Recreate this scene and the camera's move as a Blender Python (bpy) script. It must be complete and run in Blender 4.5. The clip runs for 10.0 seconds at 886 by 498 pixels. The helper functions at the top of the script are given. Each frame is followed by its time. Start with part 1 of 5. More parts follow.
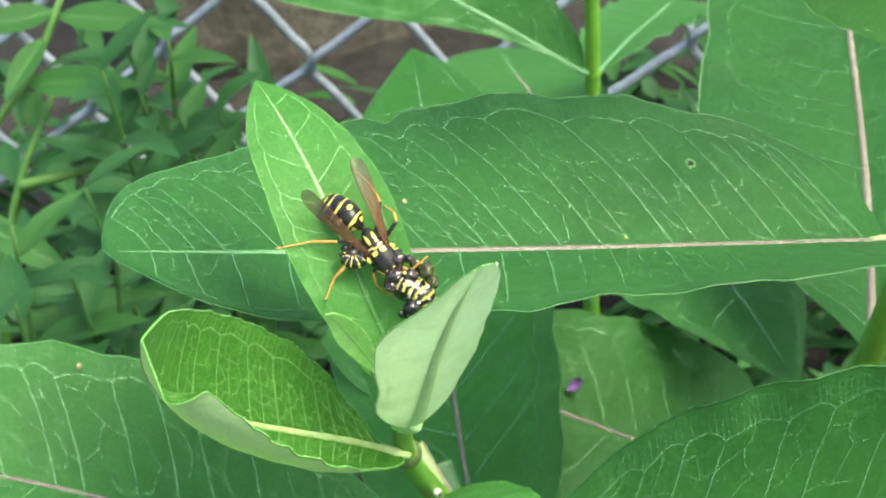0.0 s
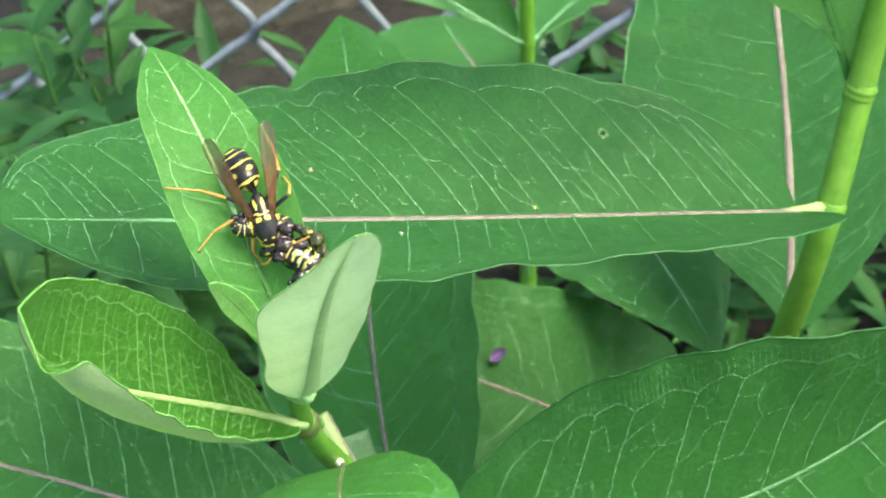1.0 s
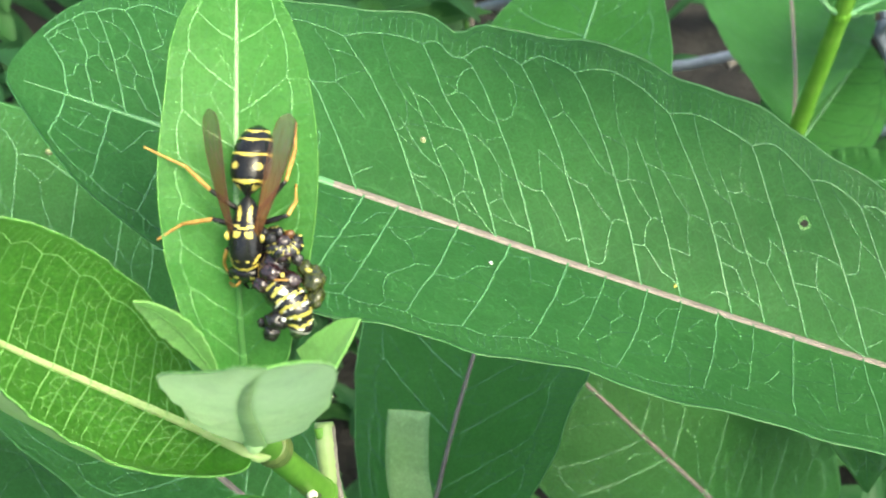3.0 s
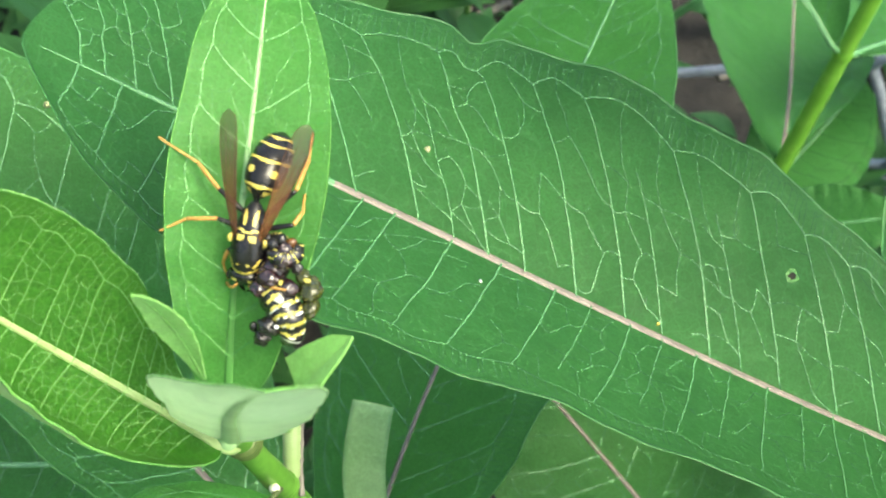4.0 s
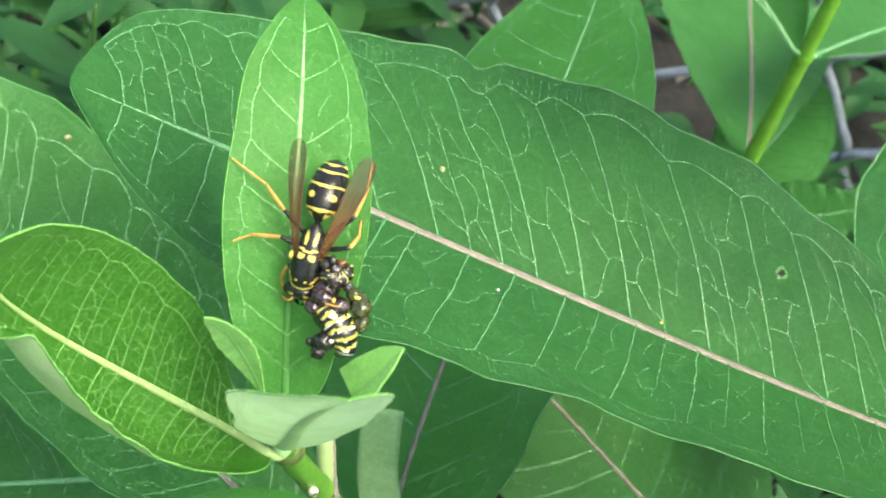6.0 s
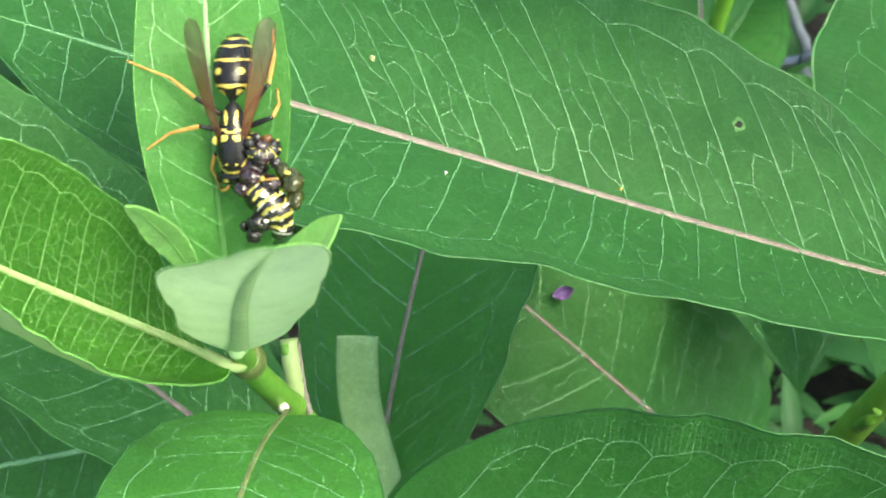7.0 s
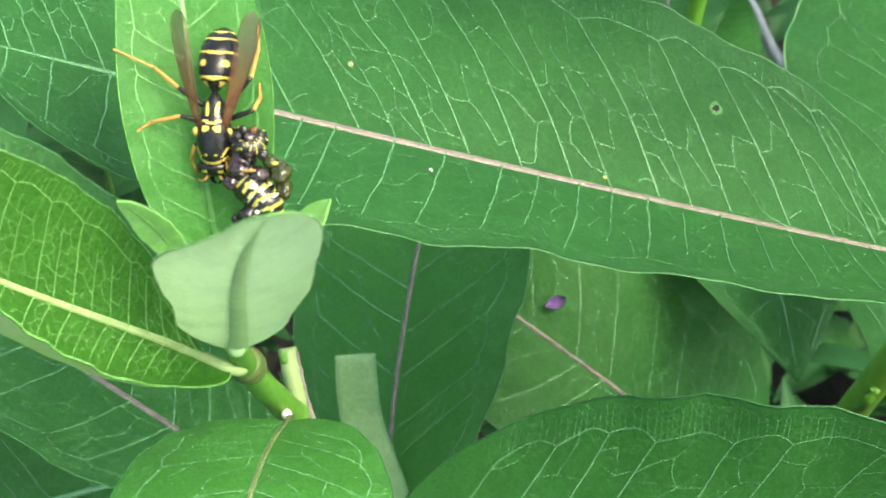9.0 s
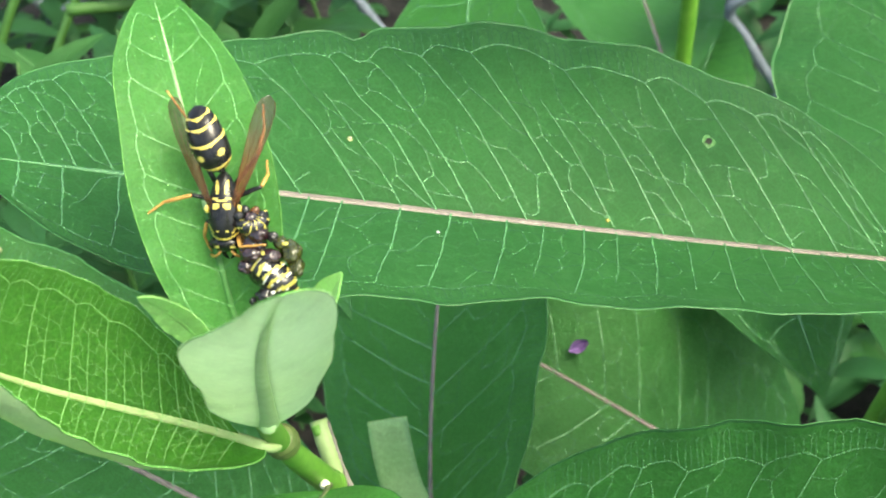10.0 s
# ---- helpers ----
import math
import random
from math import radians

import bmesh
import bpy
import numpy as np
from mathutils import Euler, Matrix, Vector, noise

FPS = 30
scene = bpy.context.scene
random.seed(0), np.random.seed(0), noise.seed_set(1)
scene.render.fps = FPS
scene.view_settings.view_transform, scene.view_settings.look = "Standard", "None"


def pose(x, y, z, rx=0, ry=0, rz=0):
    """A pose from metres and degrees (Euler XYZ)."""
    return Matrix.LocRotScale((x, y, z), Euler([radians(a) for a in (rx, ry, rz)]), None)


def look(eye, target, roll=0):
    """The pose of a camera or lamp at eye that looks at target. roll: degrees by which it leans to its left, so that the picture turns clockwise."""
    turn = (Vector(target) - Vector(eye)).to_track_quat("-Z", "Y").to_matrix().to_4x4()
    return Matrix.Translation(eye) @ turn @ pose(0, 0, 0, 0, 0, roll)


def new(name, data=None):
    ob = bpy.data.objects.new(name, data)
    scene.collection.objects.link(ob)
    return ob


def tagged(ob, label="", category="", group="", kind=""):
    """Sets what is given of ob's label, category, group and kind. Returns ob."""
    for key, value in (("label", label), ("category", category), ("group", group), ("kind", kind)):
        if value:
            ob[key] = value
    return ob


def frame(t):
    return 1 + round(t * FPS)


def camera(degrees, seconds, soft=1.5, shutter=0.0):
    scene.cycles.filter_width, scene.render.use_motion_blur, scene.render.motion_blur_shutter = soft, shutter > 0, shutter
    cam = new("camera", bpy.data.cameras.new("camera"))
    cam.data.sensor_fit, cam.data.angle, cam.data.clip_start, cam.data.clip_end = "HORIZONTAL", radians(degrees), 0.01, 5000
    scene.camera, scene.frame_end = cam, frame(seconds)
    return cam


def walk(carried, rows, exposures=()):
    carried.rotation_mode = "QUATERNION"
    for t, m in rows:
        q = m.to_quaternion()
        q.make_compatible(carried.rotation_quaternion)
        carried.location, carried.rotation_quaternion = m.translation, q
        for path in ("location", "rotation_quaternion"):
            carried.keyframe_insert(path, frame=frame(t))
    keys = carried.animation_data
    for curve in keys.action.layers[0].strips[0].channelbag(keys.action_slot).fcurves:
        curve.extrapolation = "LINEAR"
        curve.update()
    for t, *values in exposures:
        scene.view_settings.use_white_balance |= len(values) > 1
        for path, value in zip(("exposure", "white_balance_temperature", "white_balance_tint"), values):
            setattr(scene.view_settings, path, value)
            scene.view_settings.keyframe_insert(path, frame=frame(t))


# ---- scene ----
# ---------------------------------------------------------------- camera
cam = camera(28.5, 10.0, soft=2.0)
cam.data.dof.use_dof, cam.data.dof.focus_distance, cam.data.dof.aperture_fstop = True, 0.245, 72.0
walk(cam, [
    (0, pose(-0.05082, -0.05469, 0.54210, 47.721, 5.899, -17.173)),
    (0.5, pose(-0.04556, -0.05705, 0.53943, 47.146, 5.227, -17.546)),
    (1, pose(-0.03909, -0.05674, 0.53970, 46.649, 5.056, -17.651)),
    (1.5, pose(-0.01736, -0.04903, 0.54287, 46.335, 6.303, -13.852)),
    (2, pose(-0.00679, -0.02758, 0.53161, 44.725, 4.237, -6.466)),
    (2.5, pose(0.00000, -0.00000, 0.52000, 42.000, 0.001, 0.000)),
    (3, pose(0.00314, 0.01196, 0.51932, 39.707, -3.108, 5.542)),
    (3.2, pose(0.00210, 0.01367, 0.52264, 39.753, -4.802, 7.533)),
    (4.3, pose(-0.00341, 0.01711, 0.52374, 37.576, -8.944, 10.206)),
    (4.5, pose(-0.00245, 0.01595, 0.52399, 37.739, -8.850, 9.749)),
    (5, pose(0.00187, 0.01156, 0.52689, 37.826, -9.380, 9.326)),
    (5.5, pose(-0.01138, 0.00956, 0.53783, 38.005, -9.195, 8.163)),
    (5.7, pose(-0.01426, 0.00688, 0.53764, 38.388, -8.919, 7.677)),
    (6.8, pose(-0.01058, 0.00230, 0.52680, 38.752, -5.789, 3.185)),
    (7, pose(-0.00566, -0.00031, 0.51954, 39.008, -3.987, 0.973)),
    (7.5, pose(-0.01263, 0.00294, 0.52426, 39.939, -2.900, -0.343)),
    (8, pose(-0.01659, 0.00169, 0.52698, 40.600, -3.280, 0.032)),
    (8.5, pose(-0.01385, -0.00297, 0.51970, 40.866, -3.014, -0.520)),
    (9, pose(-0.00566, -0.00983, 0.51528, 41.292, -1.624, -2.349)),
    (9.5, pose(-0.00057, -0.01281, 0.52062, 42.011, 1.112, -5.274)),
    (10, pose(-0.00414, -0.01451, 0.52085, 43.118, 3.242, -6.517)),
], exposures=[(0, 1.82, 7600, -4), (10, 1.82, 7600, -4)])

# ---------------------------------------------------------------- light
world = bpy.data.worlds.new("sky")
scene.world = world
world.use_nodes = True
sky = world.node_tree.nodes.new("ShaderNodeTexSky")
sky.sky_type = "NISHITA"
sky.sun_disc = False
SUN_HEIGHT, SUN_SIDE = 64.0, 118.0
sky.sun_elevation, sky.sun_rotation = radians(SUN_HEIGHT), radians(SUN_SIDE)
sky.dust_density = 4.0
sky.air_density = 0.7
back = world.node_tree.nodes["Background"]
back.inputs["Strength"].default_value = 0.15
world.node_tree.links.new(sky.outputs[0], back.inputs[0])
sun = new("sun", bpy.data.lights.new("sun", "SUN"))
sun.data.energy, sun.data.angle, sun.data.color = 0.9, radians(32), (1.0, 0.96, 0.88)
sun_way = Vector((math.sin(radians(SUN_SIDE)) * math.cos(radians(SUN_HEIGHT)),
                  math.cos(radians(SUN_SIDE)) * math.cos(radians(SUN_HEIGHT)), math.sin(radians(SUN_HEIGHT))))
sun.matrix_world = look(sun_way * 3, (0, 0, 0))


# ---------------------------------------------------------------- material helpers
def graph(name):
    m = bpy.data.materials.new(name)
    m.use_nodes = True
    nt = m.node_tree
    return m, nt, nt.nodes["Principled BSDF"], nt.nodes["Material Output"]


def blend(nt, a, b, factor, how="MIX"):
    n = nt.nodes.new("ShaderNodeMixRGB")
    n.blend_type = how
    for i, v in ((0, factor), (1, a), (2, b)):
        if isinstance(v, (int, float)):
            n.inputs[i].default_value = v
        elif isinstance(v, tuple):
            n.inputs[i].default_value = (*v, 1)
        else:
            nt.links.new(v, n.inputs[i])
    return n.outputs[0]


def ramp(nt, source, low, high, to_low=0.0, to_high=1.0):
    n = nt.nodes.new("ShaderNodeMapRange")
    n.interpolation_type = "SMOOTHSTEP"
    nt.links.new(source, n.inputs[0])
    for i, v in ((1, low), (2, high), (3, to_low), (4, to_high)):
        n.inputs[i].default_value = v
    return n.outputs[0]


def noise_at(nt, where, scale, detail=3.0, rough=0.55):
    n = nt.nodes.new("ShaderNodeTexNoise")
    n.inputs["Scale"].default_value, n.inputs["Detail"].default_value, n.inputs["Roughness"].default_value = scale, detail, rough
    nt.links.new(where, n.inputs["Vector"])
    return n.outputs[0]


def relief(nt, bsdf, height, strength, distance):
    n = nt.nodes.new("ShaderNodeBump")
    n.inputs["Strength"].default_value, n.inputs["Distance"].default_value = strength, distance
    nt.links.new(height, n.inputs["Height"])
    nt.links.new(n.outputs[0], bsdf.inputs["Normal"])
    return n.outputs[0]


def leaf_material(name, dark, light, net, net_amount, rough=0.42, through_it=0.22, cell=330.0, sheen=0.0, lit=(0.54, 0.94, 0.34), grit=0.9):
    """Leaf skin: two scales of mottling, a fine net of veins in the leaf's own metres, light through the blade."""
    m, nt, bsdf, out = graph(name)
    uv = nt.nodes.new("ShaderNodeUVMap")
    uv.uv_map = "leaf"
    place = nt.nodes.new("ShaderNodeTexCoord").outputs["Object"]
    warp = nt.nodes.new("ShaderNodeTexNoise")
    warp.inputs["Scale"].default_value, warp.inputs["Detail"].default_value = 420.0, 2.0
    nt.links.new(uv.outputs[0], warp.inputs["Vector"])
    moved = nt.nodes.new("ShaderNodeVectorMath")
    moved.operation = "MULTIPLY_ADD"
    nt.links.new(warp.outputs[1], moved.inputs[0])
    moved.inputs[1].default_value = (0.0016, 0.0016, 0)
    nt.links.new(uv.outputs[0], moved.inputs[2])
    lines = []
    for scale, width in ((cell, 0.05), (cell * 2.3, 0.07)):
        v = nt.nodes.new("ShaderNodeTexVoronoi")
        v.feature = "DISTANCE_TO_EDGE"
        v.inputs["Scale"].default_value = scale
        nt.links.new(moved.outputs[0], v.inputs["Vector"])
        lines.append(ramp(nt, v.outputs["Distance"], 0.0, width, 1.0, 0.0))
    broad = noise_at(nt, place, 45.0, 2.0)
    fine = noise_at(nt, place, 900.0, 4.0, 0.7)
    mottled = noise_at(nt, place, 210.0, 3.0)
    colour = blend(nt, dark, light, ramp(nt, broad, 0.3, 0.7))
    colour = blend(nt, colour, tuple(0.72 * c for c in dark), ramp(nt, mottled, 0.45, 0.75, 0.0, 0.45))
    colour = blend(nt, colour, tuple(1.25 * c for c in light), ramp(nt, fine, 0.45, 0.75, 0.0, 0.5))
    grain = noise_at(nt, place, 2600.0, 2.0, 0.6)
    colour = blend(nt, colour, tuple(0.6 * c for c in dark), ramp(nt, grain, 0.42, 0.66, 0.0, grit))
    weak = nt.nodes.new("ShaderNodeMath")
    weak.operation = "MULTIPLY"
    nt.links.new(lines[0], weak.inputs[0])
    weak.inputs[1].default_value = net_amount
    colour = blend(nt, colour, net, weak.outputs[0])
    weaker = nt.nodes.new("ShaderNodeMath")
    weaker.operation = "MULTIPLY"
    nt.links.new(lines[1], weaker.inputs[0])
    weaker.inputs[1].default_value = net_amount * 0.7
    colour = blend(nt, colour, net, weaker.outputs[0])
    nt.links.new(colour, bsdf.inputs["Base Color"])
    nt.links.new(ramp(nt, mottled, 0.3, 0.7, rough - 0.06, rough + 0.1), bsdf.inputs["Roughness"])
    bsdf.inputs["Specular IOR Level"].default_value = 0.22
    if sheen:
        bsdf.inputs["Sheen Weight"].default_value = sheen
        bsdf.inputs["Sheen Roughness"].default_value = 0.6
    height = nt.nodes.new("ShaderNodeMath")
    height.operation = "MULTIPLY_ADD"
    nt.links.new(lines[0], height.inputs[0])
    height.inputs[1].default_value = -0.12
    puffy = nt.nodes.new("ShaderNodeMath")
    puffy.operation = "MULTIPLY_ADD"
    nt.links.new(mottled, puffy.inputs[0])
    puffy.inputs[1].default_value = 3.0
    nt.links.new(fine, puffy.inputs[2])
    nt.links.new(puffy.outputs[0], height.inputs[2])
    normal = relief(nt, bsdf, height.outputs[0], 0.35, 0.0004)
    glow = nt.nodes.new("ShaderNodeBsdfTranslucent")
    nt.links.new(blend(nt, colour, lit, 0.62), glow.inputs[0])
    nt.links.new(normal, glow.inputs["Normal"])
    mix = nt.nodes.new("ShaderNodeMixShader")
    mix.inputs[0].default_value = through_it
    nt.links.new(bsdf.outputs[0], mix.inputs[1])
    nt.links.new(glow.outputs[0], mix.inputs[2])
    nt.links.new(mix.outputs[0], out.inputs[0])
    return m


def plain_material(name, low, high, rough=0.5, scale=300.0, bump=0.2, depth=0.0003, metal=0.0, spec=0.5, coat=0.0):
    m, nt, bsdf, out = graph(name)
    place = nt.nodes.new("ShaderNodeTexCoord").outputs["Object"]
    a, b = noise_at(nt, place, scale, 4.0, 0.65), noise_at(nt, place, scale * 0.13, 3.0)
    colour = blend(nt, low, high, ramp(nt, a, 0.3, 0.7))
    colour = blend(nt, colour, tuple(0.6 * c for c in low), ramp(nt, b, 0.45, 0.75, 0.0, 0.5))
    nt.links.new(colour, bsdf.inputs["Base Color"])
    nt.links.new(ramp(nt, b, 0.3, 0.7, max(rough - 0.1, 0.03), rough + 0.1), bsdf.inputs["Roughness"])
    bsdf.inputs["Metallic"].default_value = metal
    bsdf.inputs["Specular IOR Level"].default_value = spec
    bsdf.inputs["Coat Weight"].default_value = coat
    relief(nt, bsdf, a, bump, depth)
    return m


# ---------------------------------------------------------------- materials
PALE_NET = (0.15, 0.38, 0.15)
old_leaf = leaf_material("old_leaf", (0.028, 0.131, 0.040), (0.041, 0.173, 0.052), PALE_NET, 0.22, 0.5, 0.46)
# Leaf green brightened in the colour itself, to offset shade on back leaves.
brightened_back_leaf = leaf_material("brightened_back_leaf", (0.046, 0.195, 0.052), (0.063, 0.245, 0.064), PALE_NET, 0.22, 0.5, 0.46)
young_leaf = leaf_material("young_leaf", (0.056, 0.225, 0.054), (0.074, 0.272, 0.070), (0.18, 0.42, 0.14), 0.32, 0.45, 0.50, 480.0, 0.0, (0.55, 0.88, 0.30), grit=0.6)
soft_leaf = leaf_material("soft_leaf", (0.032, 0.150, 0.018), (0.044, 0.186, 0.024), (0.17, 0.38, 0.09), 0.22, 0.45, 0.42, 520.0, 0.0, (0.50, 0.85, 0.22), grit=0.6)
tip_leaf = leaf_material("tip_leaf", (0.27, 0.60, 0.16), (0.36, 0.70, 0.24), (0.42, 0.68, 0.30), 0.10, 0.6, 0.5, 480.0, 0.3, (0.60, 0.92, 0.35), grit=0.3)
# Pale in itself; colour brightened further against shade from the broad leaf.
pale_cut = leaf_material("pale_cut", (0.36, 0.62, 0.28), (0.56, 0.80, 0.46), (0.44, 0.64, 0.36), 0.15, 0.6, 0.4, 330.0, 0.0, (0.6, 0.85, 0.45), grit=0.3)
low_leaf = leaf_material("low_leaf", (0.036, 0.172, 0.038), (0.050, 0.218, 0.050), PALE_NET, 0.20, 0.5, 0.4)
# Fresher green, also brightened in colour against the broad leaf's shade.
fresh_brightened_leaf = leaf_material("fresh_brightened_leaf", (0.066, 0.270, 0.056), (0.088, 0.325, 0.072), PALE_NET, 0.12, 0.5, 0.46)
# Yellower green, its colour raised to offset shade from the leaves above.
brightened_mid_leaf = leaf_material("brightened_mid_leaf", (0.060, 0.245, 0.048), (0.082, 0.300, 0.062), PALE_NET, 0.18, 0.5, 0.46)
under_old = leaf_material("under_old", (0.11, 0.25, 0.12), (0.16, 0.32, 0.16), (0.24, 0.40, 0.22), 0.25, 0.7, 0.25)
under_young = leaf_material("under_young", (0.60, 0.88, 0.44), (0.74, 0.95, 0.58), (0.68, 0.93, 0.56), 0.15, 0.85, 0.72, 330.0, 0.12, (0.92, 1.0, 0.84), grit=0.12)
cup_leaf = leaf_material("cup_leaf", (0.17, 0.44, 0.10), (0.24, 0.54, 0.16), (0.30, 0.58, 0.22), 0.2, 0.5, 0.86, 480.0, 0.0, (0.92, 1.0, 0.80), grit=0.3)
rim_back = plain_material("rim_back", (0.065, 0.235, 0.062), (0.09, 0.285, 0.08), 0.5, 700.0)
rim_old = plain_material("rim_old", (0.032, 0.15, 0.038), (0.046, 0.185, 0.050), 0.5, 700.0)
rim_pale = plain_material("rim_pale", (0.12, 0.36, 0.07), (0.18, 0.44, 0.10), 0.5, 700.0)
vein_old = plain_material("vein_old", (0.060, 0.205, 0.072), (0.086, 0.248, 0.096), 0.5, 500.0)
vein_back = plain_material("vein_back", (0.125, 0.345, 0.14), (0.17, 0.41, 0.175), 0.5, 500.0)
vein_young = plain_material("vein_young", (0.13, 0.365, 0.11), (0.17, 0.42, 0.14), 0.5, 500.0)
vein_soft = plain_material("vein_soft", (0.18, 0.43, 0.12), (0.23, 0.49, 0.15), 0.5, 500.0)
rib_groove = plain_material("rib_groove", (0.060, 0.215, 0.046), (0.080, 0.255, 0.060), 0.5, 350.0)
rib_tip = plain_material("rib_tip", (0.105, 0.29, 0.12), (0.145, 0.345, 0.16), 0.5, 350.0)
rib_pink = plain_material("rib_pink", (0.18, 0.150, 0.130), (0.255, 0.215, 0.190), 0.5, 350.0)
rib_pale = plain_material("rib_pale", (0.27, 0.52, 0.21), (0.35, 0.59, 0.28), 0.5, 350.0)
rib_soft = plain_material("rib_soft", (0.36, 0.62, 0.24), (0.45, 0.69, 0.32), 0.7, 350.0)
rib_yellow = plain_material("rib_yellow", (0.28, 0.41, 0.15), (0.35, 0.48, 0.21), 0.5, 350.0)
stem_green = plain_material("stem_green", (0.085, 0.25, 0.03), (0.13, 0.32, 0.045), 0.5, 260.0, 0.3)
stem_bright = plain_material("stem_bright", (0.12, 0.31, 0.035), (0.18, 0.39, 0.055), 0.5, 260.0, 0.3)
stem_back = plain_material("stem_back", (0.11, 0.32, 0.03), (0.165, 0.40, 0.05), 0.5, 260.0, 0.3)
rib_brown = plain_material("rib_brown", (0.10, 0.15, 0.055), (0.16, 0.20, 0.085), 0.6, 350.0)
node_brown = plain_material("node_brown", (0.06, 0.115, 0.026), (0.12, 0.155, 0.048), 0.6, 500.0, 0.4)
latex = plain_material("latex", (0.70, 0.78, 0.55), (0.80, 0.85, 0.66), 0.25, 500.0, 0.1)
galvanised = plain_material("galvanised", (0.28, 0.32, 0.39), (0.43, 0.475, 0.55), 0.45, 240.0, 0.3, 0.0003, 0.55)
rock_brown = plain_material("rock_brown", (0.072, 0.068, 0.054), (0.155, 0.138, 0.110), 0.85, 60.0, 0.9, 0.004)
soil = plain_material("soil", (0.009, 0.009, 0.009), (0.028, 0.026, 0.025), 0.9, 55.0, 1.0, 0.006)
dry_twig = plain_material("dry_twig", (0.17, 0.15, 0.13), (0.31, 0.285, 0.26), 0.8, 160.0, 0.6, 0.0006)
herb_leaf = leaf_material("herb_leaf", (0.018, 0.084, 0.030), (0.028, 0.122, 0.042), (0.12, 0.27, 0.10), 0.10, 0.45, 0.3)
herb_light = leaf_material("herb_light", (0.027, 0.112, 0.030), (0.042, 0.150, 0.042), (0.15, 0.32, 0.10), 0.10, 0.5, 0.3)
weed_leaf = leaf_material("weed_leaf", (0.030, 0.130, 0.036), (0.044, 0.170, 0.048), (0.15, 0.32, 0.10), 0.10, 0.5, 0.4)
herb_stem = plain_material("herb_stem", (0.045, 0.14, 0.030), (0.075, 0.19, 0.045), 0.5, 200.0)
petal_violet = plain_material("petal_violet", (0.20, 0.11, 0.34), (0.34, 0.20, 0.46), 0.5, 300.0)
black_shell = plain_material("black_shell", (0.006, 0.006, 0.007), (0.016, 0.015, 0.015), 0.26, 1500.0, 0.12, 0.00004)
yellow_shell = plain_material("yellow_shell", (0.72, 0.56, 0.10), (0.82, 0.68, 0.19), 0.35, 1500.0, 0.1, 0.00004)
orange_leg = plain_material("orange_leg", (0.50, 0.24, 0.055), (0.64, 0.37, 0.11), 0.4, 1500.0, 0.1, 0.00004)
eye_dark = plain_material("eye_dark", (0.010, 0.007, 0.006), (0.02, 0.014, 0.012), 0.2, 2500.0, 0.1, 0.00003)
flesh_dark = plain_material("flesh_dark", (0.009, 0.005, 0.007), (0.038, 0.014, 0.018), 0.10, 900.0, 0.2, 0.0002, 0.0, 0.7, 0.6)
flesh_green = plain_material("flesh_green", (0.016, 0.022, 0.004), (0.060, 0.068, 0.012), 0.07, 700.0, 0.2, 0.0002, 0.0, 0.6, 0.3)
skin_black = plain_material("skin_black", (0.006, 0.006, 0.007), (0.02, 0.018, 0.018), 0.22, 900.0, 0.4, 0.0001, 0.0, 0.6, 0.3)
skin_yellow = plain_material("skin_yellow", (0.48, 0.43, 0.07), (0.64, 0.58, 0.16), 0.3, 900.0, 0.3, 0.0001)
skin_white = plain_material("skin_white", (0.70, 0.72, 0.66), (0.86, 0.87, 0.82), 0.3, 900.0, 0.2, 0.0001)


def wing_material():
    m, nt, bsdf, out = graph("wing_film")
    uv = nt.nodes.new("ShaderNodeUVMap")
    uv.uv_map = "leaf"
    cut = nt.nodes.new("ShaderNodeSeparateXYZ")
    nt.links.new(uv.outputs[0], cut.inputs[0])
    grain = noise_at(nt, uv.outputs[0], 900.0, 3.0)
    warm = blend(nt, (0.15, 0.062, 0.022), (0.21, 0.095, 0.038), ramp(nt, grain, 0.3, 0.7))
    grey = blend(nt, (0.055, 0.046, 0.048), (0.10, 0.085, 0.088), ramp(nt, grain, 0.3, 0.7))
    nt.links.new(blend(nt, warm, grey, ramp(nt, cut.outputs[0], 0.004, 0.0095)), bsdf.inputs["Base Color"])
    bsdf.inputs["Roughness"].default_value = 0.3
    clear = nt.nodes.new("ShaderNodeBsdfTransparent")
    clear.inputs[0].default_value = (0.92, 0.84, 0.76, 1)
    mix = nt.nodes.new("ShaderNodeMixShader")
    nt.links.new(ramp(nt, cut.outputs[0], 0.002, 0.012, 0.54, 0.74), mix.inputs[0])
    nt.links.new(bsdf.outputs[0], mix.inputs[1])
    nt.links.new(clear.outputs[0], mix.inputs[2])
    nt.links.new(mix.outputs[0], out.inputs[0])
    return m


wing_film = wing_material()


# ---------------------------------------------------------------- mesh helpers
def thing(name, at, label, category, group="", kind=""):
    ob = new(name)
    ob.empty_display_size = 0.01
    ob.location = at
    return tagged(ob, label, category, group, kind)


def origin(parent):
    """Where a parent stands in the world."""
    place = Vector((0, 0, 0))
    while parent:
        place += parent.location
        parent = parent.parent
    return place


